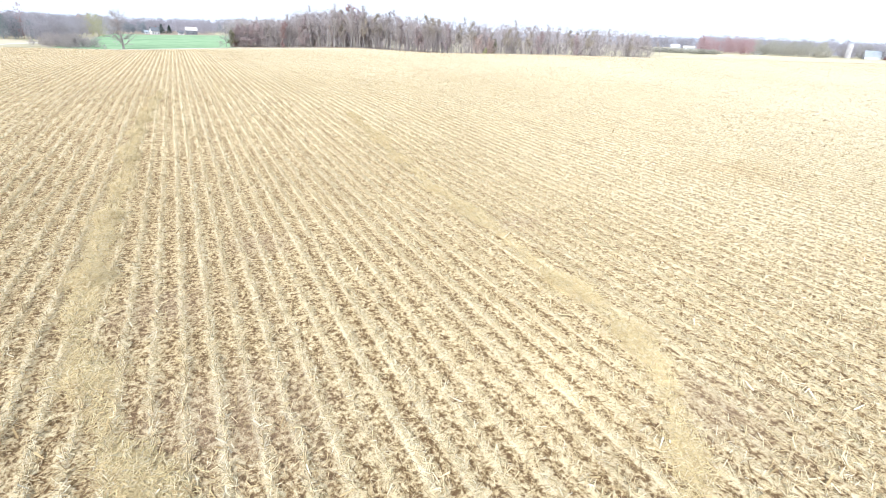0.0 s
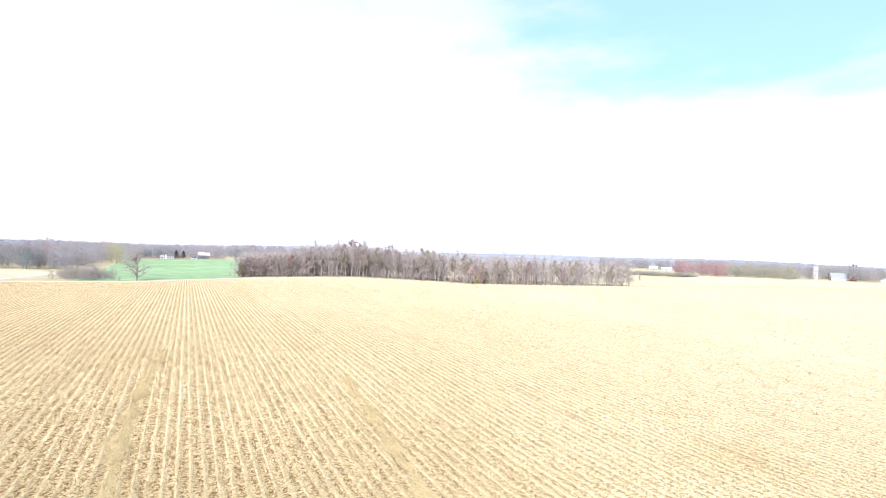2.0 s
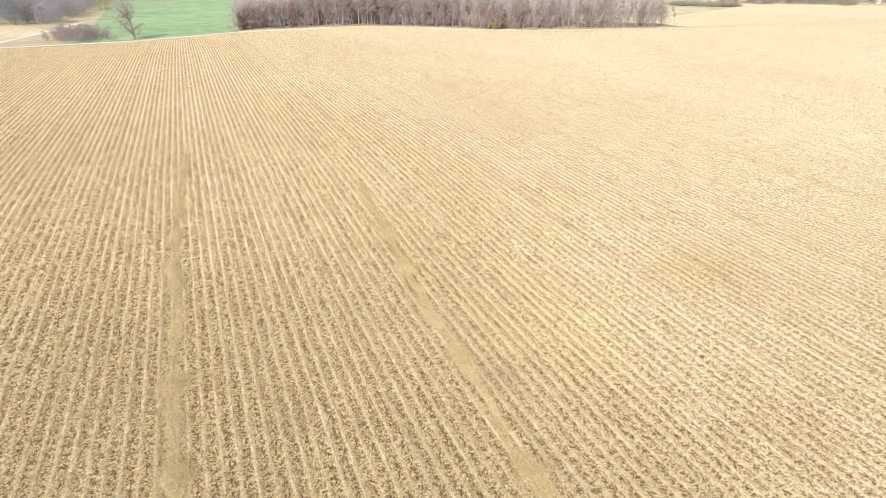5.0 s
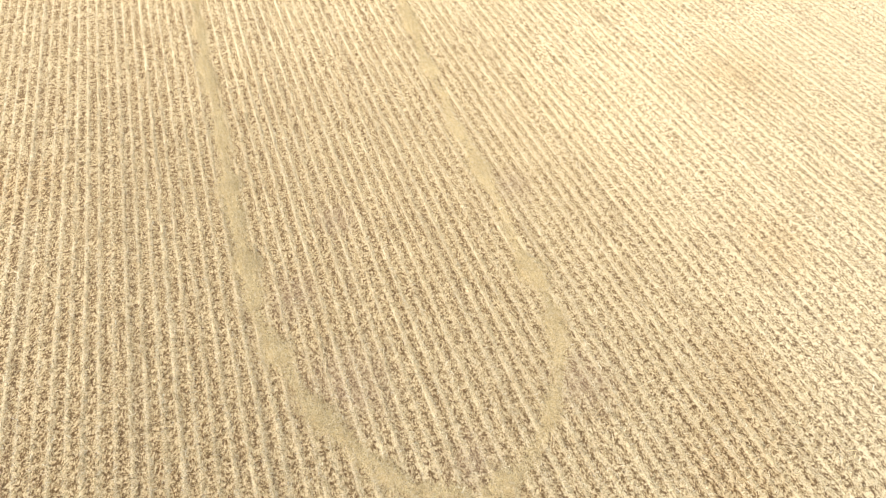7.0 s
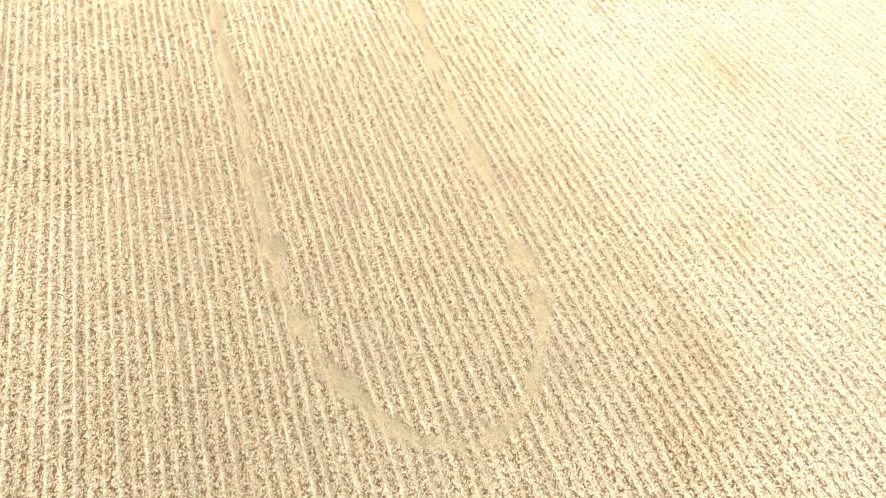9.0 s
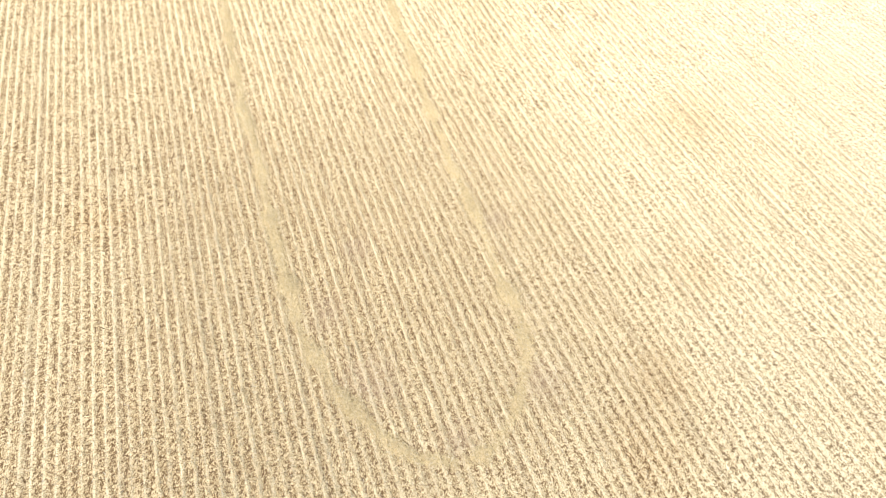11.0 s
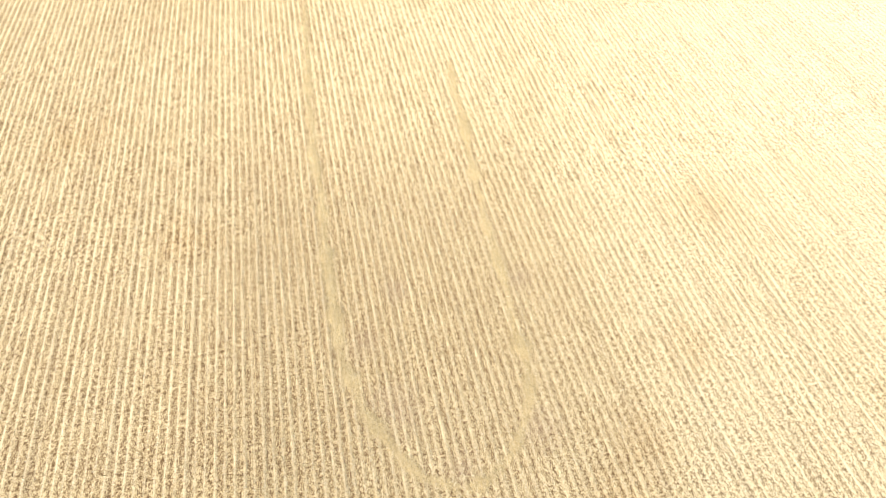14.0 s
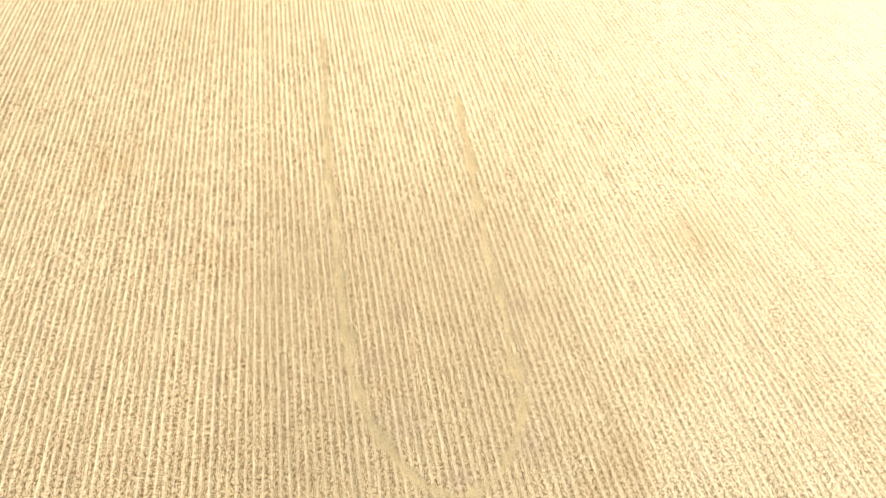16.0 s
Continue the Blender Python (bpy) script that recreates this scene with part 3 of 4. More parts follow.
tagged(new("corn_stubble", mesh_of("corn_stubble", v, f, M_STUB)), "short cut corn stalks standing in straight rows", "stubble", kind="stuff")

# ---- hay ----
def windrow(line, width, height, per_m, label, wide=None):
    """A low uneven ridge of hay with loose strands over and beside it."""
    pts = []
    for p, q in zip(line, line[1:]):
        p, q = Vector(p), Vector(q)
        n = max(2, int((q - p).length / 0.4))
        pts += [p.lerp(q, i / n) for i in range(n)]
    pts.append(Vector(line[-1]))
    thing = new("hay_windrow")
    thing.location = (line[0][0], line[0][1], 0)
    base = Vector((line[0][0], line[0][1], 0))
    across = 11
    verts, faces, spots = [], [], []
    for i, p in enumerate(pts):
        d = (pts[min(i + 1, len(pts) - 1)] - pts[max(i - 1, 0)]).normalized()
        s = Vector((-d.y, d.x))
        p = p + s * 0.35 * noise.noise(Vector((p.x, p.y, 9)) * 0.35)
        thick = 0.22 + 1.5 * noise.noise(Vector((p.x, p.y, 0)) * 0.42)
        thick = max(0.0, min(1.0, thick)) * min(1, i / 3, (len(pts) - 1 - i) / 3)
        half = width / 2 * (0.25 + 0.95 * thick) * (1 + 0.3 * noise.noise(Vector((p.x, p.y, 5)) * 0.8))
        if wide and wide[0] < p.y < wide[1]:
            half *= 1 + wide[2] * math.sin(math.pi * (p.y - wide[0]) / (wide[1] - wide[0]))
        for k in range(across):
            u = k / (across - 1) * 2 - 1
            q = p + s * half * u
            bump = 0.5 + 0.5 * noise.noise(Vector((q.x, q.y, 2)) * 2.6) + 0.3 * noise.noise(Vector((q.x, q.y, 7)) * 7)
            z = height * thick * (1 - u * u) * bump + 0.04 * bump * (1 - u * u) * min(1, thick * 4) - 0.02 - 0.05 * (abs(u) == 1)
            verts.append((q.x - base.x, q.y - base.y, z + terrain(q.x, q.y)))
        spots.append((p, s, half, thick))
        if i:
            a, b = (i - 1) * across, i * across
            faces += [(a + k, a + k + 1, b + k + 1, b + k) for k in range(across - 1)]
    part("hay_mound", mesh_of("hay_mound", verts, faces, M_HAY, True), None, thing)
    count = int(per_m * len(pts) * 0.4)
    share = np.array([0.22 + q[3] for q in spots])
    idx = rng.choice(len(spots), count, p=share / share.sum())
    px = np.array([[s[0].x - base.x, s[0].y - base.y, s[1].x, s[1].y, s[2], s[3]] for s in spots])[idx]
    off = rng.normal(0, 0.62, count) * px[:, 4]
    c = np.stack([px[:, 0] + px[:, 2] * off + rng.uniform(-0.3, 0.3, count), px[:, 1] + px[:, 3] * off + rng.uniform(-0.3, 0.3, count),
                  0.03 + np.maximum(0, height * px[:, 5] * (1 - (off / px[:, 4]) ** 2)) * rng.uniform(0.5, 1.15, count)], 1)
    a, tl = rng.uniform(0, 2 * np.pi, count), rng.normal(0, 0.35, count)
    ln, wd = rng.uniform(0.04, 0.15, count), rng.uniform(0.003, 0.008, count)
    u = np.stack([np.cos(a) * np.cos(tl), np.sin(a) * np.cos(tl), np.sin(tl)], 1) * ln[:, None]
    w = np.stack([-np.sin(a), np.cos(a), rng.normal(0, 0.4, count)], 1) * wd[:, None]
    c[:, 2] = np.maximum(c[:, 2], np.abs(u[:, 2]) * 0.9)
    c[:, 2] += terrain(c[:, 0] + base.x, c[:, 1] + base.y)
    v = np.stack([c - u - w, c + u - w, c + u + w, c - u + w], 1).reshape(-1, 3)
    tagged(part("loose_hay", mesh_of("loose_hay", v, quads(v), M_STRAND), None, thing, "loose stalks of hay"), kind="stuff")
    return tagged(thing, label, "hay", "windrows of fed hay")


windrow(LEFT, 1.3, 0.24, 1000, "long windrow of golden hay, trampled and half eaten, on corn stubble", (-2.0, 6.0, 0.25))
windrow(RIGHT, 1.05, 0.20, 900, "curving windrow of thin golden hay spread over corn stubble")

# ---- trees ----


def tube(verts, faces, a, b, ra, rb, sides):
    d = (b - a).normalized()
    s = d.orthogonal().normalized()
    t = d.cross(s)
    n = len(verts)
    for p, r in ((a, ra), (b, rb)):
        for i in range(sides):
            ang = 2 * math.pi * i / sides
            verts.append(tuple(p + (s * math.cos(ang) + t * math.sin(ang)) * r))
    for i in range(sides):
        j = (i + 1) % sides
        faces.append((n + i, n + j, n + sides + j, n + sides + i))


def grow(seed, height, spread, levels=3, bole=0.35, limbs=9, twigs=6, leaf=0, leaf_size=0.35, bent=0.18, girth=0.0095):
    """Limbs and twigs of a broadleaved tree: (limb verts, faces), (twig or leaf quads)."""
    rd = random.Random(seed)
    lv, lf, tw = [], [], []

    def scrap(p, size):
        d = Vector((rd.gauss(0, 1), rd.gauss(0, 1), rd.gauss(0, 1))).normalized() * size
        e = d.orthogonal().normalized() * size * 0.7
        tw.extend([tuple(p - d - e), tuple(p + d - e), tuple(p + d + e), tuple(p - d + e)])

    def twig(p, d, ln):
        d = (d + Vector((rd.gauss(0, 0.5), rd.gauss(0, 0.5), rd.gauss(0.2, 0.4)))).normalized()
        w = d.orthogonal().normalized()
        w = (Matrix.Rotation(rd.uniform(0, 6.28), 3, d) @ w) * (0.018 + ln * 0.012)
        e = p + d * ln
        tw.extend([tuple(p - w), tuple(p + w), tuple(e + w * 0.3), tuple(e - w * 0.3)])
        for _ in range(leaf):
            scrap(p.lerp(e, rd.random()) + Vector((rd.gauss(0, .25), rd.gauss(0, .25), rd.gauss(0, .25))), leaf_size * rd.uniform(0.6, 1.3))

    def limb(p, d, ln, r, level):
        n = 3 if level < 2 else 2
        pos, prev = p, p
        for i in range(n):
            d = (d + Vector((rd.gauss(0, bent), rd.gauss(0, bent), rd.gauss(0.06, bent * 0.6)))).normalized()
            pos = prev + d * ln / n
            r2 = max(0.012, r * (1 - 0.75 * (i + 1) / n))
            tube(lv, lf, prev, pos, r * (1 - 0.75 * i / n), r2, 4 if level == 0 else 3)
            if level < levels - 1:
                kids = 2 if level else 0
                for _ in range(kids + (rd.random() < 0.6)):
                    q = prev.lerp(pos, rd.uniform(0.2, 1))
                    s = (d.orthogonal().normalized() if rd.random() < 0.01 else (Matrix.Rotation(rd.uniform(0, 6.28), 3, d) @ d.orthogonal().normalized()))
                    limb(q, (d * 0.75 + s * rd.uniform(0.6, 1.0)).normalized(), ln * rd.uniform(0.35, 0.6), r * 0.45, level + 1)
            if level:
                for _ in range(twigs):
                    twig(prev.lerp(pos, rd.random()), d, rd.uniform(0.5, 1.3) * height / 16)
            prev = pos

    trunk = Vector((0, 0, -0.3))
    d, r, p = Vector((rd.gauss(0, 0.04), rd.gauss(0, 0.04), 1)).normalized(), height * girth, trunk
    steps = 9
    for i in range(steps):
        q = p + d * (height * 0.93 + 0.3) / steps
        d = (d + Vector((rd.gauss(0, 0.06), rd.gauss(0, 0.06), 0.05))).normalized()
        tube(lv, lf, p, q, r * (1 - 0.9 * i / steps) * (1.35 if i == 0 else 1), r * (1 - 0.9 * (i + 1) / steps), 6)
        if (i + 1) / steps > bole:
            for _ in range(max(1, round(limbs / (steps * (1 - bole))))):
                a = rd.uniform(0, 6.28)
                up = rd.uniform(0.4, 1.2)
                k = 1 - 0.65 * ((i + 1) / steps - bole) / (1 - bole)
                limb(p.lerp(q, rd.random()), Vector((math.cos(a), math.sin(a), up)).normalized(), spread * k * rd.uniform(0.7, 1.15), r * 0.4 * (1 - 0.6 * i / steps), 1 if levels < 3 else 0 + 1)
        p = q
    return (lv, lf), tw


def tree(name, label, bark, crown, category="tree", **kw):
    (lv, lf), tw = grow(**kw)
    thing = tagged(new(name), label, category, "trees of the wood")
    part("trunk", mesh_of("trunk", lv, lf, bark), None, thing)
    part("crown", mesh_of("crown", tw, quads(tw), crown), None, thing)
    return thing


def pine(name, label, height, seed):
    rd = random.Random(seed)
    lv, lf, tw = [], [], []
    tube(lv, lf, Vector((0, 0, -0.3)), Vector((0, 0, height)), 0.2, 0.03, 6)
    for _ in range(420):
        h = rd.uniform(0.12, 1.0)
        rad = (1 - h) * height * 0.24 + 0.2
        a, k = rd.uniform(0, 6.28), rd.uniform(0.2, 1)
        p = Vector((math.cos(a) * rad * k, math.sin(a) * rad * k, h * height - 0.4 * k * rad * 0.5))
        d = Vector((math.cos(a), math.sin(a), -0.35 + rd.gauss(0, 0.25))).normalized() * rd.uniform(0.35, 0.8)
        w = Vector((-math.sin(a), math.cos(a), rd.gauss(0, 0.4))) * rd.uniform(0.2, 0.4)
        tw.extend([tuple(p - d - w), tuple(p + d - w * 0.4), tuple(p + d + w * 0.4), tuple(p - d + w)])
    thing = tagged(new(name), label, "tree", "evergreens by the farm")
    part("trunk", mesh_of("trunk", lv, lf, M_BARK), None, thing)
    part("crown", mesh_of("crown", tw, quads(tw), M_PINE), None, thing)
    return thing


BARE = "bare grey-brown tree in late autumn at the wood edge"
kinds = [
    tree("bare_tree", BARE, M_BARK, M_TWIG, seed=11, height=16.5, spread=4.6, limbs=13, twigs=5),
    tree("bare_tree", "bare tree with a pale trunk at the wood edge", M_PALEBARK, M_TWIG, seed=12, height=17.5, spread=4.0, limbs=13, twigs=5, bole=0.38),
    tree("bare_tree", "bare tree with a pale trunk at the wood edge", M_PALEBARK, M_TWIG, seed=13, height=15.5, spread=3.6, limbs=12, twigs=5, bole=0.40),
    tree("bare_tree", BARE, M_BARK, M_TWIG, seed=14, height=14.0, spread=5.2, limbs=13, twigs=5, bole=0.22),
    tree("bare_tree", "slender bare tree with a pale leaning trunk", M_PALEBARK, M_TWIG, seed=15, height=16.0, spread=2.6, limbs=9, twigs=6, bole=0.5, bent=0.25),
]
rust = tree("oak_tree", "tree still holding rust-red autumn leaves", M_BARK, M_RUST, seed=21, height=16.0, spread=4.6, limbs=11, twigs=3, leaf=2, leaf_size=0.17)
gold = tree("poplar_tree", "tree with sparse golden-brown autumn leaves", M_BARK, M_GOLD, seed=22, height=15.5, spread=3.8, limbs=10, twigs=4, leaf=1, leaf_size=0.15)
olive = tree("willow_tree", "rounded tree with thin olive leaves", M_BARK, M_OLIVE, seed=23, height=12.0, spread=5.0, limbs=12, twigs=4, leaf=2, leaf_size=0.19, bole=0.15)
blush = tree("maple_tree", "low spreading tree with pale pinkish leaves at the wood edge", M_PALEBARK, M_BLUSH, seed=24, height=11.0, spread=5.2, limbs=12, twigs=4, leaf=2, leaf_size=0.16, bole=0.2)
mauve = tree("oak_tree", "tree holding dull mauve-brown autumn leaves", M_BARK, M_MAUVE, seed=25, height=14.5, spread=4.8, limbs=12, twigs=4, leaf=2, leaf_size=0.15, bole=0.2)
lime = tree("bush", "yellow-green leafy bush at the foot of the wood", M_BARK, M_LIME, "bush", seed=33, height=5.0, spread=2.4, limbs=10, twigs=3, leaf=2, leaf_size=0.2, bole=0.08)
bush = tree("bush", "bare brown bush in the roadside brush", M_BARK, M_TWIG, "bush", seed=31, height=5.0, spread=3.2, limbs=14, twigs=5, bole=0.08)
redbush = tree("bush", "low bush with red-brown leaves", M_BARK, M_RUST, "bush", seed=32, height=6.0, spread=2.6, limbs=10, twigs=3, leaf=1, leaf_size=0.25, bole=0.1)
prime = pine("pine_tree", "dark green pine beside the farm buildings", 15.0, 5)


rt = random.Random(5)
used = set()


def plant(source, x, y, scale=1.0, turn=None):
    m = Matrix.Translation((x, y, terrain(x, y) - 0.03)) @ Matrix.Rotation(rt.uniform(0, 6.28) if turn is None else turn, 4, "Z")
    if source not in used:
        used.add(source)
        source.matrix_basis, ob = m, source
    else:
        ob = copy_thing(source, m)
    ob.scale = (scale, scale, scale * rt.uniform(0.94, 1.06))
    return ob


def edge(u):
    """The front of the wood, u from 0 (west end) to 1 (east end)."""
    line = [(23, 258), (60, 252), (98, 246), (165, 235), (246, 218.5)]
    k = min(int(u * 4), 3)
    a, b = Vector(line[k]), Vector(line[k + 1])
    return a.lerp(b, u * 4 - k)


for i in range(185):
    u = (i + rt.random()) / 185
    p = edge(u)
    back = rt.choice((0, 0, 2, 5, 8, 12)) + rt.uniform(0, 3)
    src = rt.choice(kinds + kinds + kinds + [gold]) if rt.random() < 0.96 else mauve
    s = rt.uniform(0.78, 1.08) * np.interp(u, [0, 0.16, 0.26, 0.8, 1.0], [0.72, 0.76, 1.04, 1.0, 0.84])
    plant(src, p.x + 0.2 * back, p.y + back, s)
for x, y, s, src in ((37, 261, 0.74, mauve), (47, 255, 0.68, rust), (46.0, 254.5, 0.5, redbush), (29, 258, 0.66, mauve), (25.5, 257, 0.55, redbush), (33, 262, 0.7, mauve), (81, 262, 1.2, rust), (87, 264, 1.16, mauve), (76, 263, 1.1, mauve),
                     (140, 237.6, 0.92, blush), (146, 238.5, 0.8, blush), (142.5, 235.8, 0.75, lime), (175, 236, 0.9, mauve), (198, 233, 0.85, mauve), (78, 261, 1.1, gold), (116, 252, 1.1, gold),
                     (113, 250, 0.55, rust), (24, 255, 0.55, olive), (19.5, 253, 0.5, bush), (21.5, 254.5, 0.7, kinds[3]), (150, 241, 0.7, olive), (247, 221, 0.7, kinds[4])):
    plant(src, x, y, s)
plant(tree("lone_tree", "spreading bare tree beside the gravel track", M_BARK, M_TWIG, seed=41, height=13.4, spread=8.0, limbs=22, twigs=11, bole=0.2, bent=0.3, girth=0.030), -17.2, 238, 1.0, 0.4)
for i in range(80):
    plant(bush, rt.triangular(-52, -26, -34), rt.uniform(233, 264), rt.uniform(0.45, 0.95))
for i in range(16):
    x = rt.uniform(-46, -23)
    plant(bush, x, 239 + (x + 10) * 0.23 + rt.uniform(-1, 3), rt.uniform(0.28, 0.42))
for az, w in ((63.75, 1.3), (63.95, 1.5), (64.15, 1.45), (64.4, 1.25)):
    plant(prime, 830 * math.sin(radians(az)), 840 * math.cos(radians(az)) - 14).scale = (w, w, 0.9 * w)
plant(prime, -11, 735).scale = (1.7, 1.7, 0.72)
plant(prime, -3, 740).scale = (1.5, 1.5, 0.66)


def far_wood(name, spots, crown, label, seed, tall=(12, 18.5), wide=(2.0, 3.6), per=150, coarse=1.0):
    """Many small trees joined: a stem and a cloud of twig scraps for each."""
    r = np.random.default_rng(seed)
    n = len(spots)
    sp = np.array(spots)
    h = r.uniform(*tall, n)
    z = r.beta(1.3, 1.15, (n, per))
    rad = np.sqrt(np.sin(np.pi * np.clip(z * 0.9 + 0.08, 0, 1))) * r.uniform(*wide, (n, 1)) * np.sqrt(r.random((n, per)))
    a = r.uniform(0, 2 * np.pi, (n, per))
    c = np.stack([sp[:, :1] + np.cos(a) * rad, sp[:, 1:2] + np.sin(a) * rad, h[:, None] * (0.10 + 0.90 * z)], -1).reshape(-1, 3)
    c[:, 2] += terrain(c[:, 0], c[:, 1])
    d = r.normal(0, 1, c.shape) + (0, 0, 0.9)
    d *= (r.uniform(0.4, 1.1, len(c)) / np.linalg.norm(d, axis=1))[:, None]
    w = np.cross(d, r.normal(0, 1, c.shape))
    w *= (coarse * r.uniform(0.04, 0.15, len(c)) / np.linalg.norm(w, axis=1))[:, None]
    v = np.stack([c - d - w, c + d - w * 0.4, c + d + w * 0.4, c - d + w], 1).reshape(-1, 3)
    t0 = np.stack([sp[:, 0], sp[:, 1], terrain(sp[:, 0], sp[:, 1]) - 0.3], 1)
    stems = []
    for ax in ((0.16, 0, 0), (0, 0.16, 0)):
        e = np.array(ax)
        top = t0 + np.stack([0 * h, 0 * h, h * 0.9], 1)
        stems.append(np.stack([t0 - e, t0 + e, top + e * 0.2, top - e * 0.2], 1).reshape(-1, 3))
    v = np.concatenate([v] + stems)
    return tagged(new(name, mesh_of(name, v, quads(v), crown)), label, "wood", kind="stuff")


spots = []
for i in range(700):
    p = edge(rt.random())
    back = rt.uniform(5, 58)
    spots.append((p.x + 0.15 * back, p.y + back))
far_wood("far_wood", [q for q in spots if q[0] > 58], M_TWIG, "dense bare wood behind the front trees", 3, (12.5, 17.5), (3.0, 5.0), 125, 0.75)
far_wood("far_wood", [q for q in spots if q[0] <= 58], M_TWIG, "lower bare wood at the end of the green field", 15, (9.5, 13), (3.0, 5.0), 125, 0.75)
for i in range(46):
    p = edge(rt.random())
    plant(bush, p.x, p.y + rt.uniform(-1.0, 6), rt.uniform(0.35, 0.8))
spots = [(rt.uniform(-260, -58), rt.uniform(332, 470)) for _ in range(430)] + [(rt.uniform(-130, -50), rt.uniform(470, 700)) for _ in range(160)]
far_wood("far_wood", spots, M_HAZETWIG, "bare wood beyond the brush, greyed with painted haze", 4, (8, 14), (3.5, 6.0), 240, 0.9)
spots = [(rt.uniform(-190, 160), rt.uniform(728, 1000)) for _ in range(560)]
far_wood("far_wood", spots, M_HAZETWIG, "bare wood behind the houses", 6, (12, 19), (4, 7), 160, 1.8)
spots = [(-57 + rt.uniform(-8, 8), 488 + rt.uniform(-8, 8)) for _ in range(6)]
far_wood("far_wood", spots, M_GOLD, "golden-leaved trees at the edge of the grey wood", 12, (14, 18), (3.5, 5.0), 220)
spots = [(-49 + rt.uniform(-5, 5), 470 + rt.uniform(-8, 8)) for _ in range(4)]
far_wood("far_wood", spots, M_LIME, "yellow-green trees at the edge of the grey wood", 13, (13, 16), (3.0, 4.5), 220)
spots = [(rt.gauss(cx, 5), rt.gauss(cy, 8)) for cx, cy in ((-92, 340), (-74, 338), (-140, 352), (-30, 735), (-48, 740), (62, 760)) for _ in range(6)]
far_wood("far_wood", spots, M_HAZEPINE, "evergreens among the bare trees, blue-grey with painted haze", 14, (9, 13), (2.5, 4.0), 220, 1.2)
spots = [(rt.uniform(-250, -55), rt.uniform(335, 640)) for _ in range(44)]
far_wood("far_wood", spots, M_RUST, "scattered rust-coloured trees in the grey wood", 8)
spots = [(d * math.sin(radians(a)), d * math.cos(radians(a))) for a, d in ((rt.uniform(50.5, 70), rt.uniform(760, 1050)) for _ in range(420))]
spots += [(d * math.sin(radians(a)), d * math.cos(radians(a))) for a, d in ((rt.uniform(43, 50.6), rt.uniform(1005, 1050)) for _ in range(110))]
far_wood("far_wood", spots, M_HAZETWIG, "wood far behind the farm, greyed with painted haze", 9, (14, 21), (5, 9), 160, 2.0)


for az0, az1, d0, d1, n, mat, tall, text in ((49.8, 53.9, 650, 720, 46, M_FARRUST, (10, 18), "row of rust-red trees at the meadow edge"), (54.0, 59.7, 690, 760, 70, M_THICKET, (8, 16), "olive-brown thicket beside the silo"),
                                    (60.4, 71, 815, 900, 110, M_THICKET, (8, 17), "olive-brown thicket behind the farm"), (45.8, 51.2, 560, 600, 50, M_THICKET, (2, 4), "low hedge across the far meadow")):
    spots = [(d * math.sin(radians(a)), d * math.cos(radians(a)) - 14) for a, d in ((rt.uniform(az0, az1), rt.uniform(d0, d1)) for _ in range(n))]
    far_wood("far_thicket", spots, mat, text, n + int(az0), tall, (4, 7.5), 260, 1.5)


def ridge(name, dist, az0, az1, height, seed, label):
    """A far wooded ridge with a jagged crown line."""
    r = np.random.default_rng(seed)
    n = 700
    az = np.linspace(radians(az0), radians(az1), n)
    prof = height * np.interp(np.degrees(az), [-30, -5, 8, 25, 60, 110], [0.0, 0.05, 0.6, 1.0, 1.35, 1.35]) * (0.8 + 0.14 * np.sin(az * 7 + seed) + 0.08 * np.sin(az * 17 + 2 * seed)) + r.uniform(-2.0, 2.0, n)
    rings = []
    for k, (dr, hz) in enumerate(((-500, -0.2), (-220, 0.55), (0, 1.0), (200, 0.5))):
        jag = r.uniform(-12, 12, n)
        rings.append(np.stack([(dist + dr + jag) * np.sin(az), (dist + dr + jag) * np.cos(az), prof * hz + (r.uniform(-2, 2, n) if k < 2 else 0)], 1))
    v = np.concatenate(rings)
    i = np.arange(n - 1)
    f = np.concatenate([np.stack([i + k * n, i + 1 + k * n, i + 1 + (k + 1) * n, i + (k + 1) * n], 1) for k in range(3)])
    return tagged(new(name, mesh_of(name, v, f, M_HAZEHILL)), label, "hills", kind="structure")


ridge("backdrop", 3300, -60, 110, 38, 2, "wooded hills on the horizon, blue-grey with painted haze")

# ---- buildings ----


def gable(bm, lx, ly, wall, rise, over=0.5, thick=0.25):
    """A pitched roof of two slabs along x over a body lx by ly."""
    for s in (1, -1):
        y0, z0 = s * (ly / 2 + over), wall - over * rise / (ly / 2)
        up = [bm.verts.new((x, y, z)) for x, y, z in ((-lx / 2 - over, y0, z0), (lx / 2 + over, y0, z0), (lx / 2 + over, 0, wall + rise), (-lx / 2 - over, 0, wall + rise))]
        dn = [bm.verts.new((v.co.x, v.co.y, v.co.z - thick)) for v in up]
        bm.faces.new(up)
        bm.faces.new(dn[::-1])
        for i in range(4):
            bm.faces.new((up[i], dn[i], dn[(i + 1) % 4], up[(i + 1) % 4]))
    bmesh.ops.recalc_face_normals(bm, faces=bm.faces)


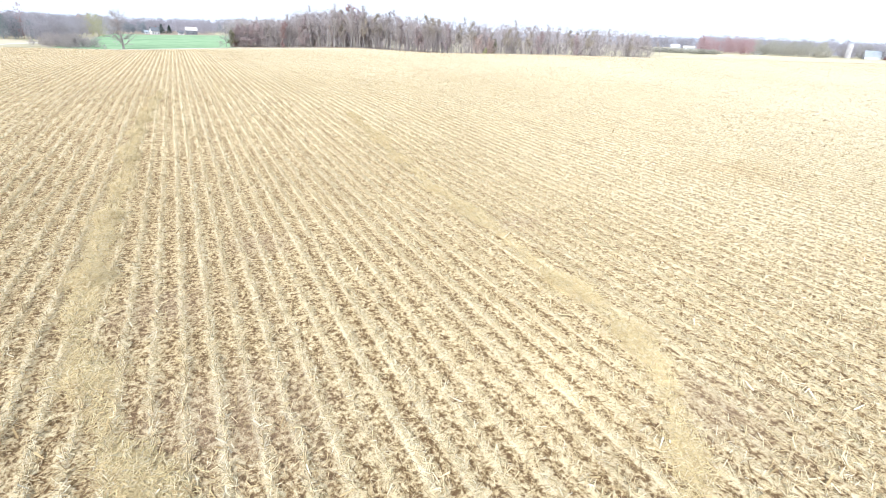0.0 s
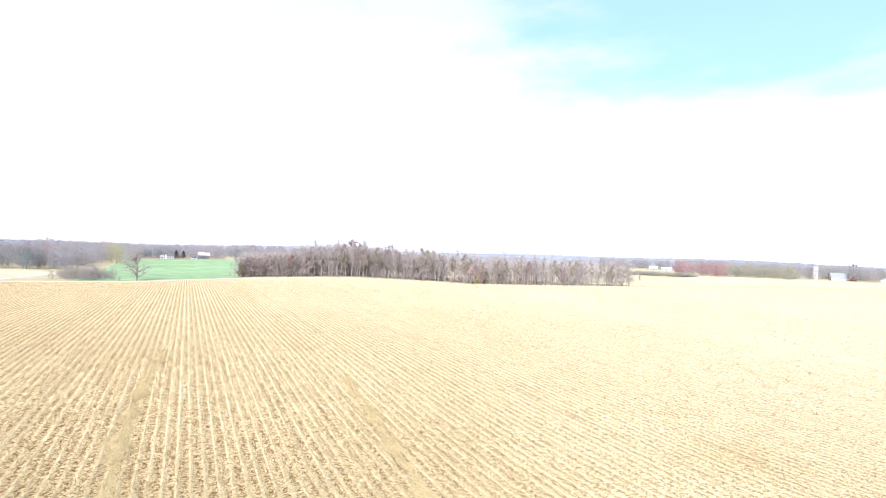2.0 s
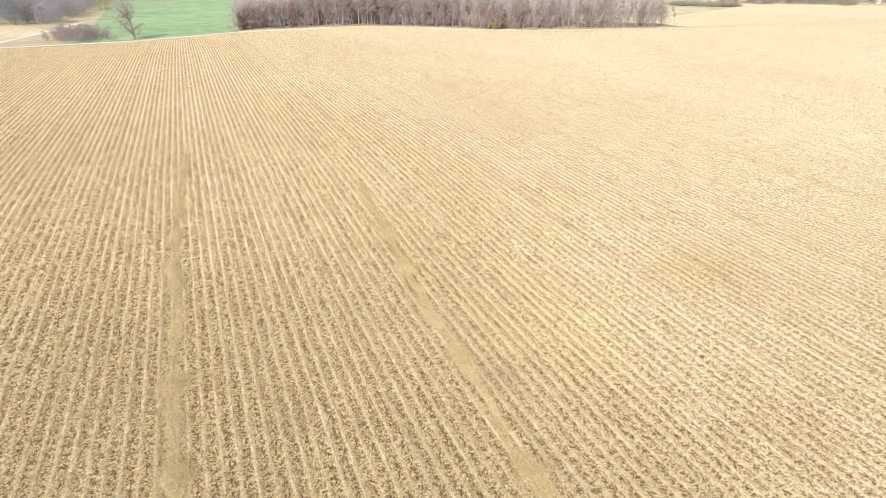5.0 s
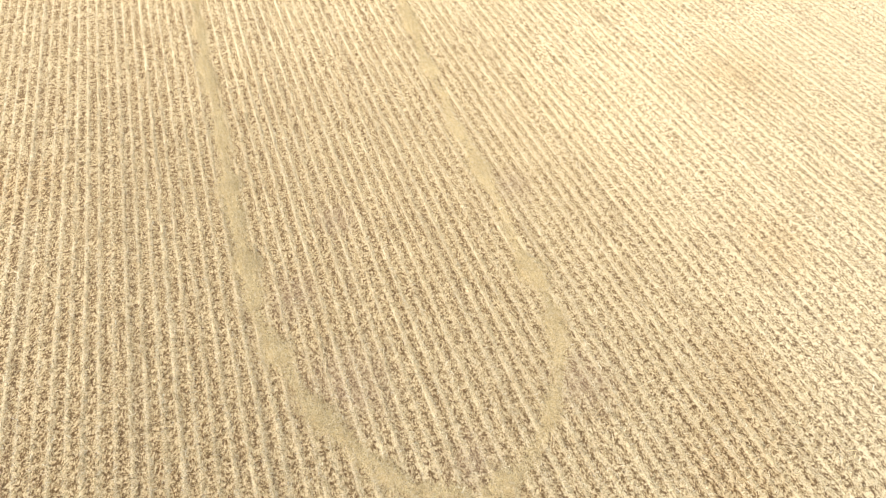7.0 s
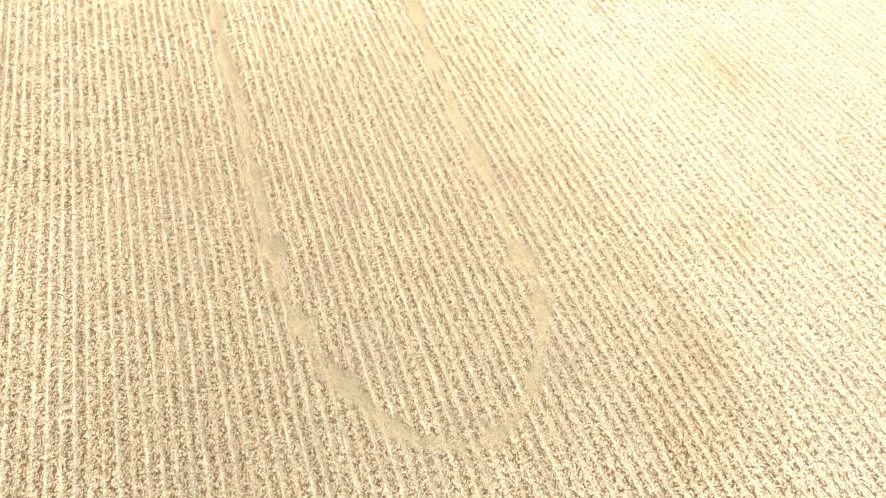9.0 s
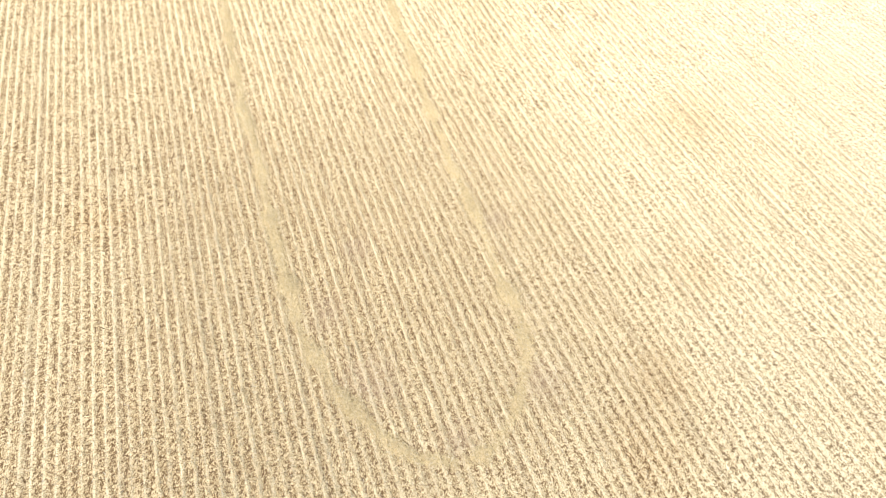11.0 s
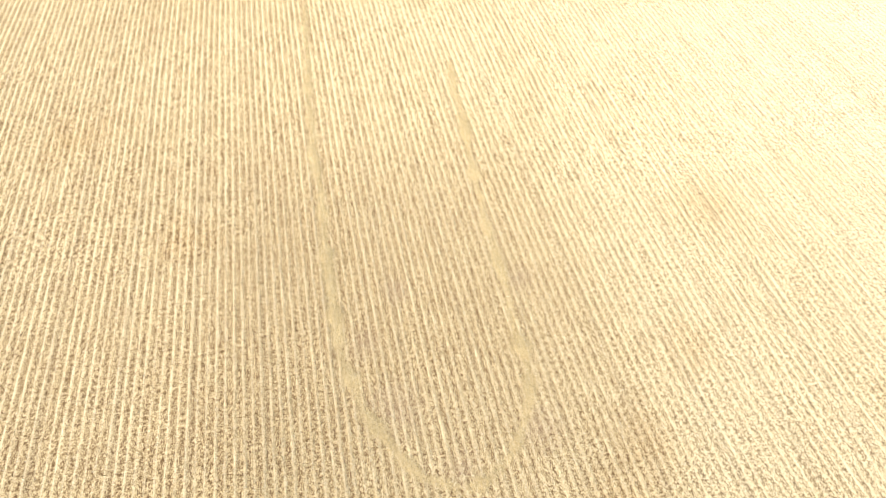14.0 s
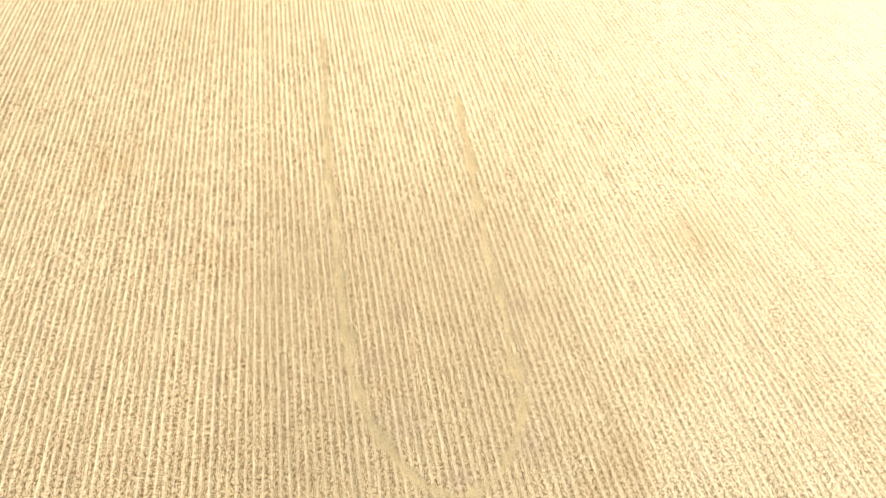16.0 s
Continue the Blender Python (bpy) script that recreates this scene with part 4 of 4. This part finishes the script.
def house(name, x, y, turn, lx, ly, wall, rise, mw, mr, label, windows=4, storeys=1, chimney=False, category="house"):
    thing = tagged(new(name), label, category)
    thing.matrix_basis = pose(x, y, terrain(x, y), 0, 0, turn)
    bm = bmesh.new()
    box(bm, -lx / 2, lx / 2, -ly / 2, ly / 2, -0.3, wall)
    a = [bm.verts.new((s, yy, z)) for s in (-lx / 2 + 0.002, lx / 2 - 0.002) for yy, z in ((-ly / 2, wall), (ly / 2, wall), (0, wall + rise - 0.05))]
    bm.faces.new(a[:3])
    bm.faces.new(a[3:][::-1])
    part("wall", bm, mw, thing)
    bm = bmesh.new()
    gable(bm, lx, ly, wall, rise)
    roof = part("roof", bm, mr, thing)
    if chimney:
        bm = bmesh.new()
        box(bm, lx * 0.2, lx * 0.2 + 0.8, -0.4, 0.4, wall, wall + rise + 0.9)
        part("chimney", bm, M_REDBRICK, roof, "brick chimney")
    for st in range(storeys):
        for i in range(windows):
            wx = (i + 0.5) / windows * lx - lx / 2
            bm = bmesh.new()
            for q in ((-0.62, 0.62, -0.75, -0.65), (-0.62, 0.62, 0.65, 0.75), (-0.62, -0.52, -0.65, 0.65), (0.52, 0.62, -0.65, 0.65)):
                box(bm, wx + q[0], wx + q[1], -ly / 2 - 0.06, -ly / 2 + 0.05, 1.6 + 2.7 * st + q[2], 1.6 + 2.7 * st + q[3])
            w = part("window", bm, M_WHITE, thing)
            bm = bmesh.new()
            box(bm, wx - 0.52, wx + 0.52, -ly / 2 - 0.02, -ly / 2 + 0.03, 0.95 + 2.7 * st, 2.25 + 2.7 * st)
            part("pane", bm, M_GLASS, w)
    bm = bmesh.new()
    box(bm, -0.5, 0.5, -ly / 2 - 0.05, -ly / 2 + 0.04, 0.0, 2.1)
    part("door", bm, M_ROOF, thing)
    return thing


house("house", 20, 712, 4, 12, 8, 5.0, 3.2, M_ROOF, M_CONCRETE, "dark two-storey farmhouse with a pale metal roof above the green field", 4, 2, True)
house("garage", 9, 714, 4, 6, 6, 2.6, 1.8, M_WHITE, M_ROOF, "low white garage beside the dark farmhouse", 2, 1, category="garage")
house("house", -18, 705, 20, 8, 7, 4.4, 3.6, M_WHITE, M_ROOF, "white house with a steep roof under dark pines", 3, 1, True)
house("shed", -26, 708, 5, 4, 4, 2.6, 1.6, M_WHITE, M_METAL, "small white shed beside the white house", 1, 1, category="shed")
house("house", 12, 1060, 0, 16, 9, 5.2, 3.0, M_WHITE, M_ROOF, "small pale house high in the far wood", 4, 1)


def barn(name, x, y, turn, label):
    thing = tagged(new(name), label, "barn")
    thing.matrix_basis = pose(x, y, terrain(x, y), 0, 0, turn)
    lx, ly = 15, 10
    prof = [(-ly / 2, -0.3), (-ly / 2, 2.6), (-ly / 2 * 0.66, 6.6), (0, 9.0), (ly / 2 * 0.66, 6.6), (ly / 2, 2.6), (ly / 2, -0.3)]
    bm = bmesh.new()
    ends = [[bm.verts.new((sx, yy, z)) for yy, z in prof] for sx in (-lx / 2, lx / 2)]
    bm.faces.new(ends[0])
    bm.faces.new(ends[1][::-1])
    for i in (0, 5):
        bm.faces.new((ends[0][i], ends[1][i], ends[1][i + 1], ends[0][i + 1]))
    bmesh.ops.recalc_face_normals(bm, faces=bm.faces)
    part("wall", bm, M_WHITE, thing)
    for s in (1, -1):
        for (y0, z0), (y1, z1) in ((prof[1], prof[2]), (prof[2], prof[3])):
            bm = bmesh.new()
            q = [bm.verts.new((xx, s * -yy, zz + dz)) for dz in (0.05, 0.3) for xx, yy, zz in ((-lx / 2 - .5, -y0, z0), (lx / 2 + .5, -y0, z0), (lx / 2 + .5, -y1, z1), (-lx / 2 - .5, -y1, z1))]
            for f in ((0, 3, 2, 1), (4, 5, 6, 7), (0, 1, 5, 4), (1, 2, 6, 5), (2, 3, 7, 6), (3, 0, 4, 7)):
                bm.faces.new([q[i] for i in f])
            bmesh.ops.recalc_face_normals(bm, faces=bm.faces)
            part("roof", bm, M_METAL, thing, "pale blue-grey metal roof")
    for yy in (-3, 3):
        bm = bmesh.new()
        box(bm, -lx / 2 - 0.08, -lx / 2 + 0.05, yy - 1.4, yy + 1.4, 0, 2.4)
        part("door", bm, M_ROOF, thing)
    return thing


barn("barn", 694, 345, -48, "white gambrel barn with a pale metal roof at the field edge")
house("shed", 712, 338, 35, 7, 6, 4.0, 2.5, M_REDBRICK, M_ROOF, "small dark red shed beside the white barn", 1, 1, category="shed")
house("house", 750, 322, 20, 16, 9, 3.2, 2.4, M_WHITE, M_METAL, "low white house beyond the barn", 4, 1)
house("shed", 585, 402, 40, 22, 8, 2.6, 1.6, M_WHITE, M_METAL, "long low white shed at the meadow edge", 2, 1, category="shed")
house("barn", 716, 639, -48, 13, 8, 4.5, 2.8, M_WHITE, M_CONCRETE, "white farm building beyond the far meadow", 4, 1, category="barn")
house("barn", 732, 626, -48, 16, 8, 3.5, 2.4, M_WHITE, M_CONCRETE, "low white farm building beyond the far meadow", 4, 1, category="barn")

thing = tagged(new("silo"), "tall pale concrete silo beside the white barn", "silo")
thing.location = (698, 372, terrain(698, 372))
bm = bmesh.new()
bmesh.ops.create_cone(bm, cap_ends=True, segments=28, radius1=2.9, radius2=2.9, depth=15.3, matrix=Matrix.Translation((0, 0, 7.35)))
part("shell", bm, M_CONCRETE, thing)
for i in range(9):
    bm = bmesh.new()
    bmesh.ops.create_cone(bm, cap_ends=True, segments=28, radius1=2.96, radius2=2.96, depth=0.12, matrix=Matrix.Translation((0, 0, 1.0 + i * 1.6)))
    part("hoop", bm, M_METAL, thing)
bm = bmesh.new()
bmesh.ops.create_uvsphere(bm, u_segments=24, v_segments=10, radius=2.9)
bmesh.ops.delete(bm, geom=[q for q in bm.verts if q.co.z < -0.01], context="VERTS")
bmesh.ops.transform(bm, matrix=Matrix.Translation((0, 0, 15.0)) @ Matrix.Diagonal((1, 1, 0.55, 1)), verts=bm.verts)
part("dome", bm, M_METAL, thing)
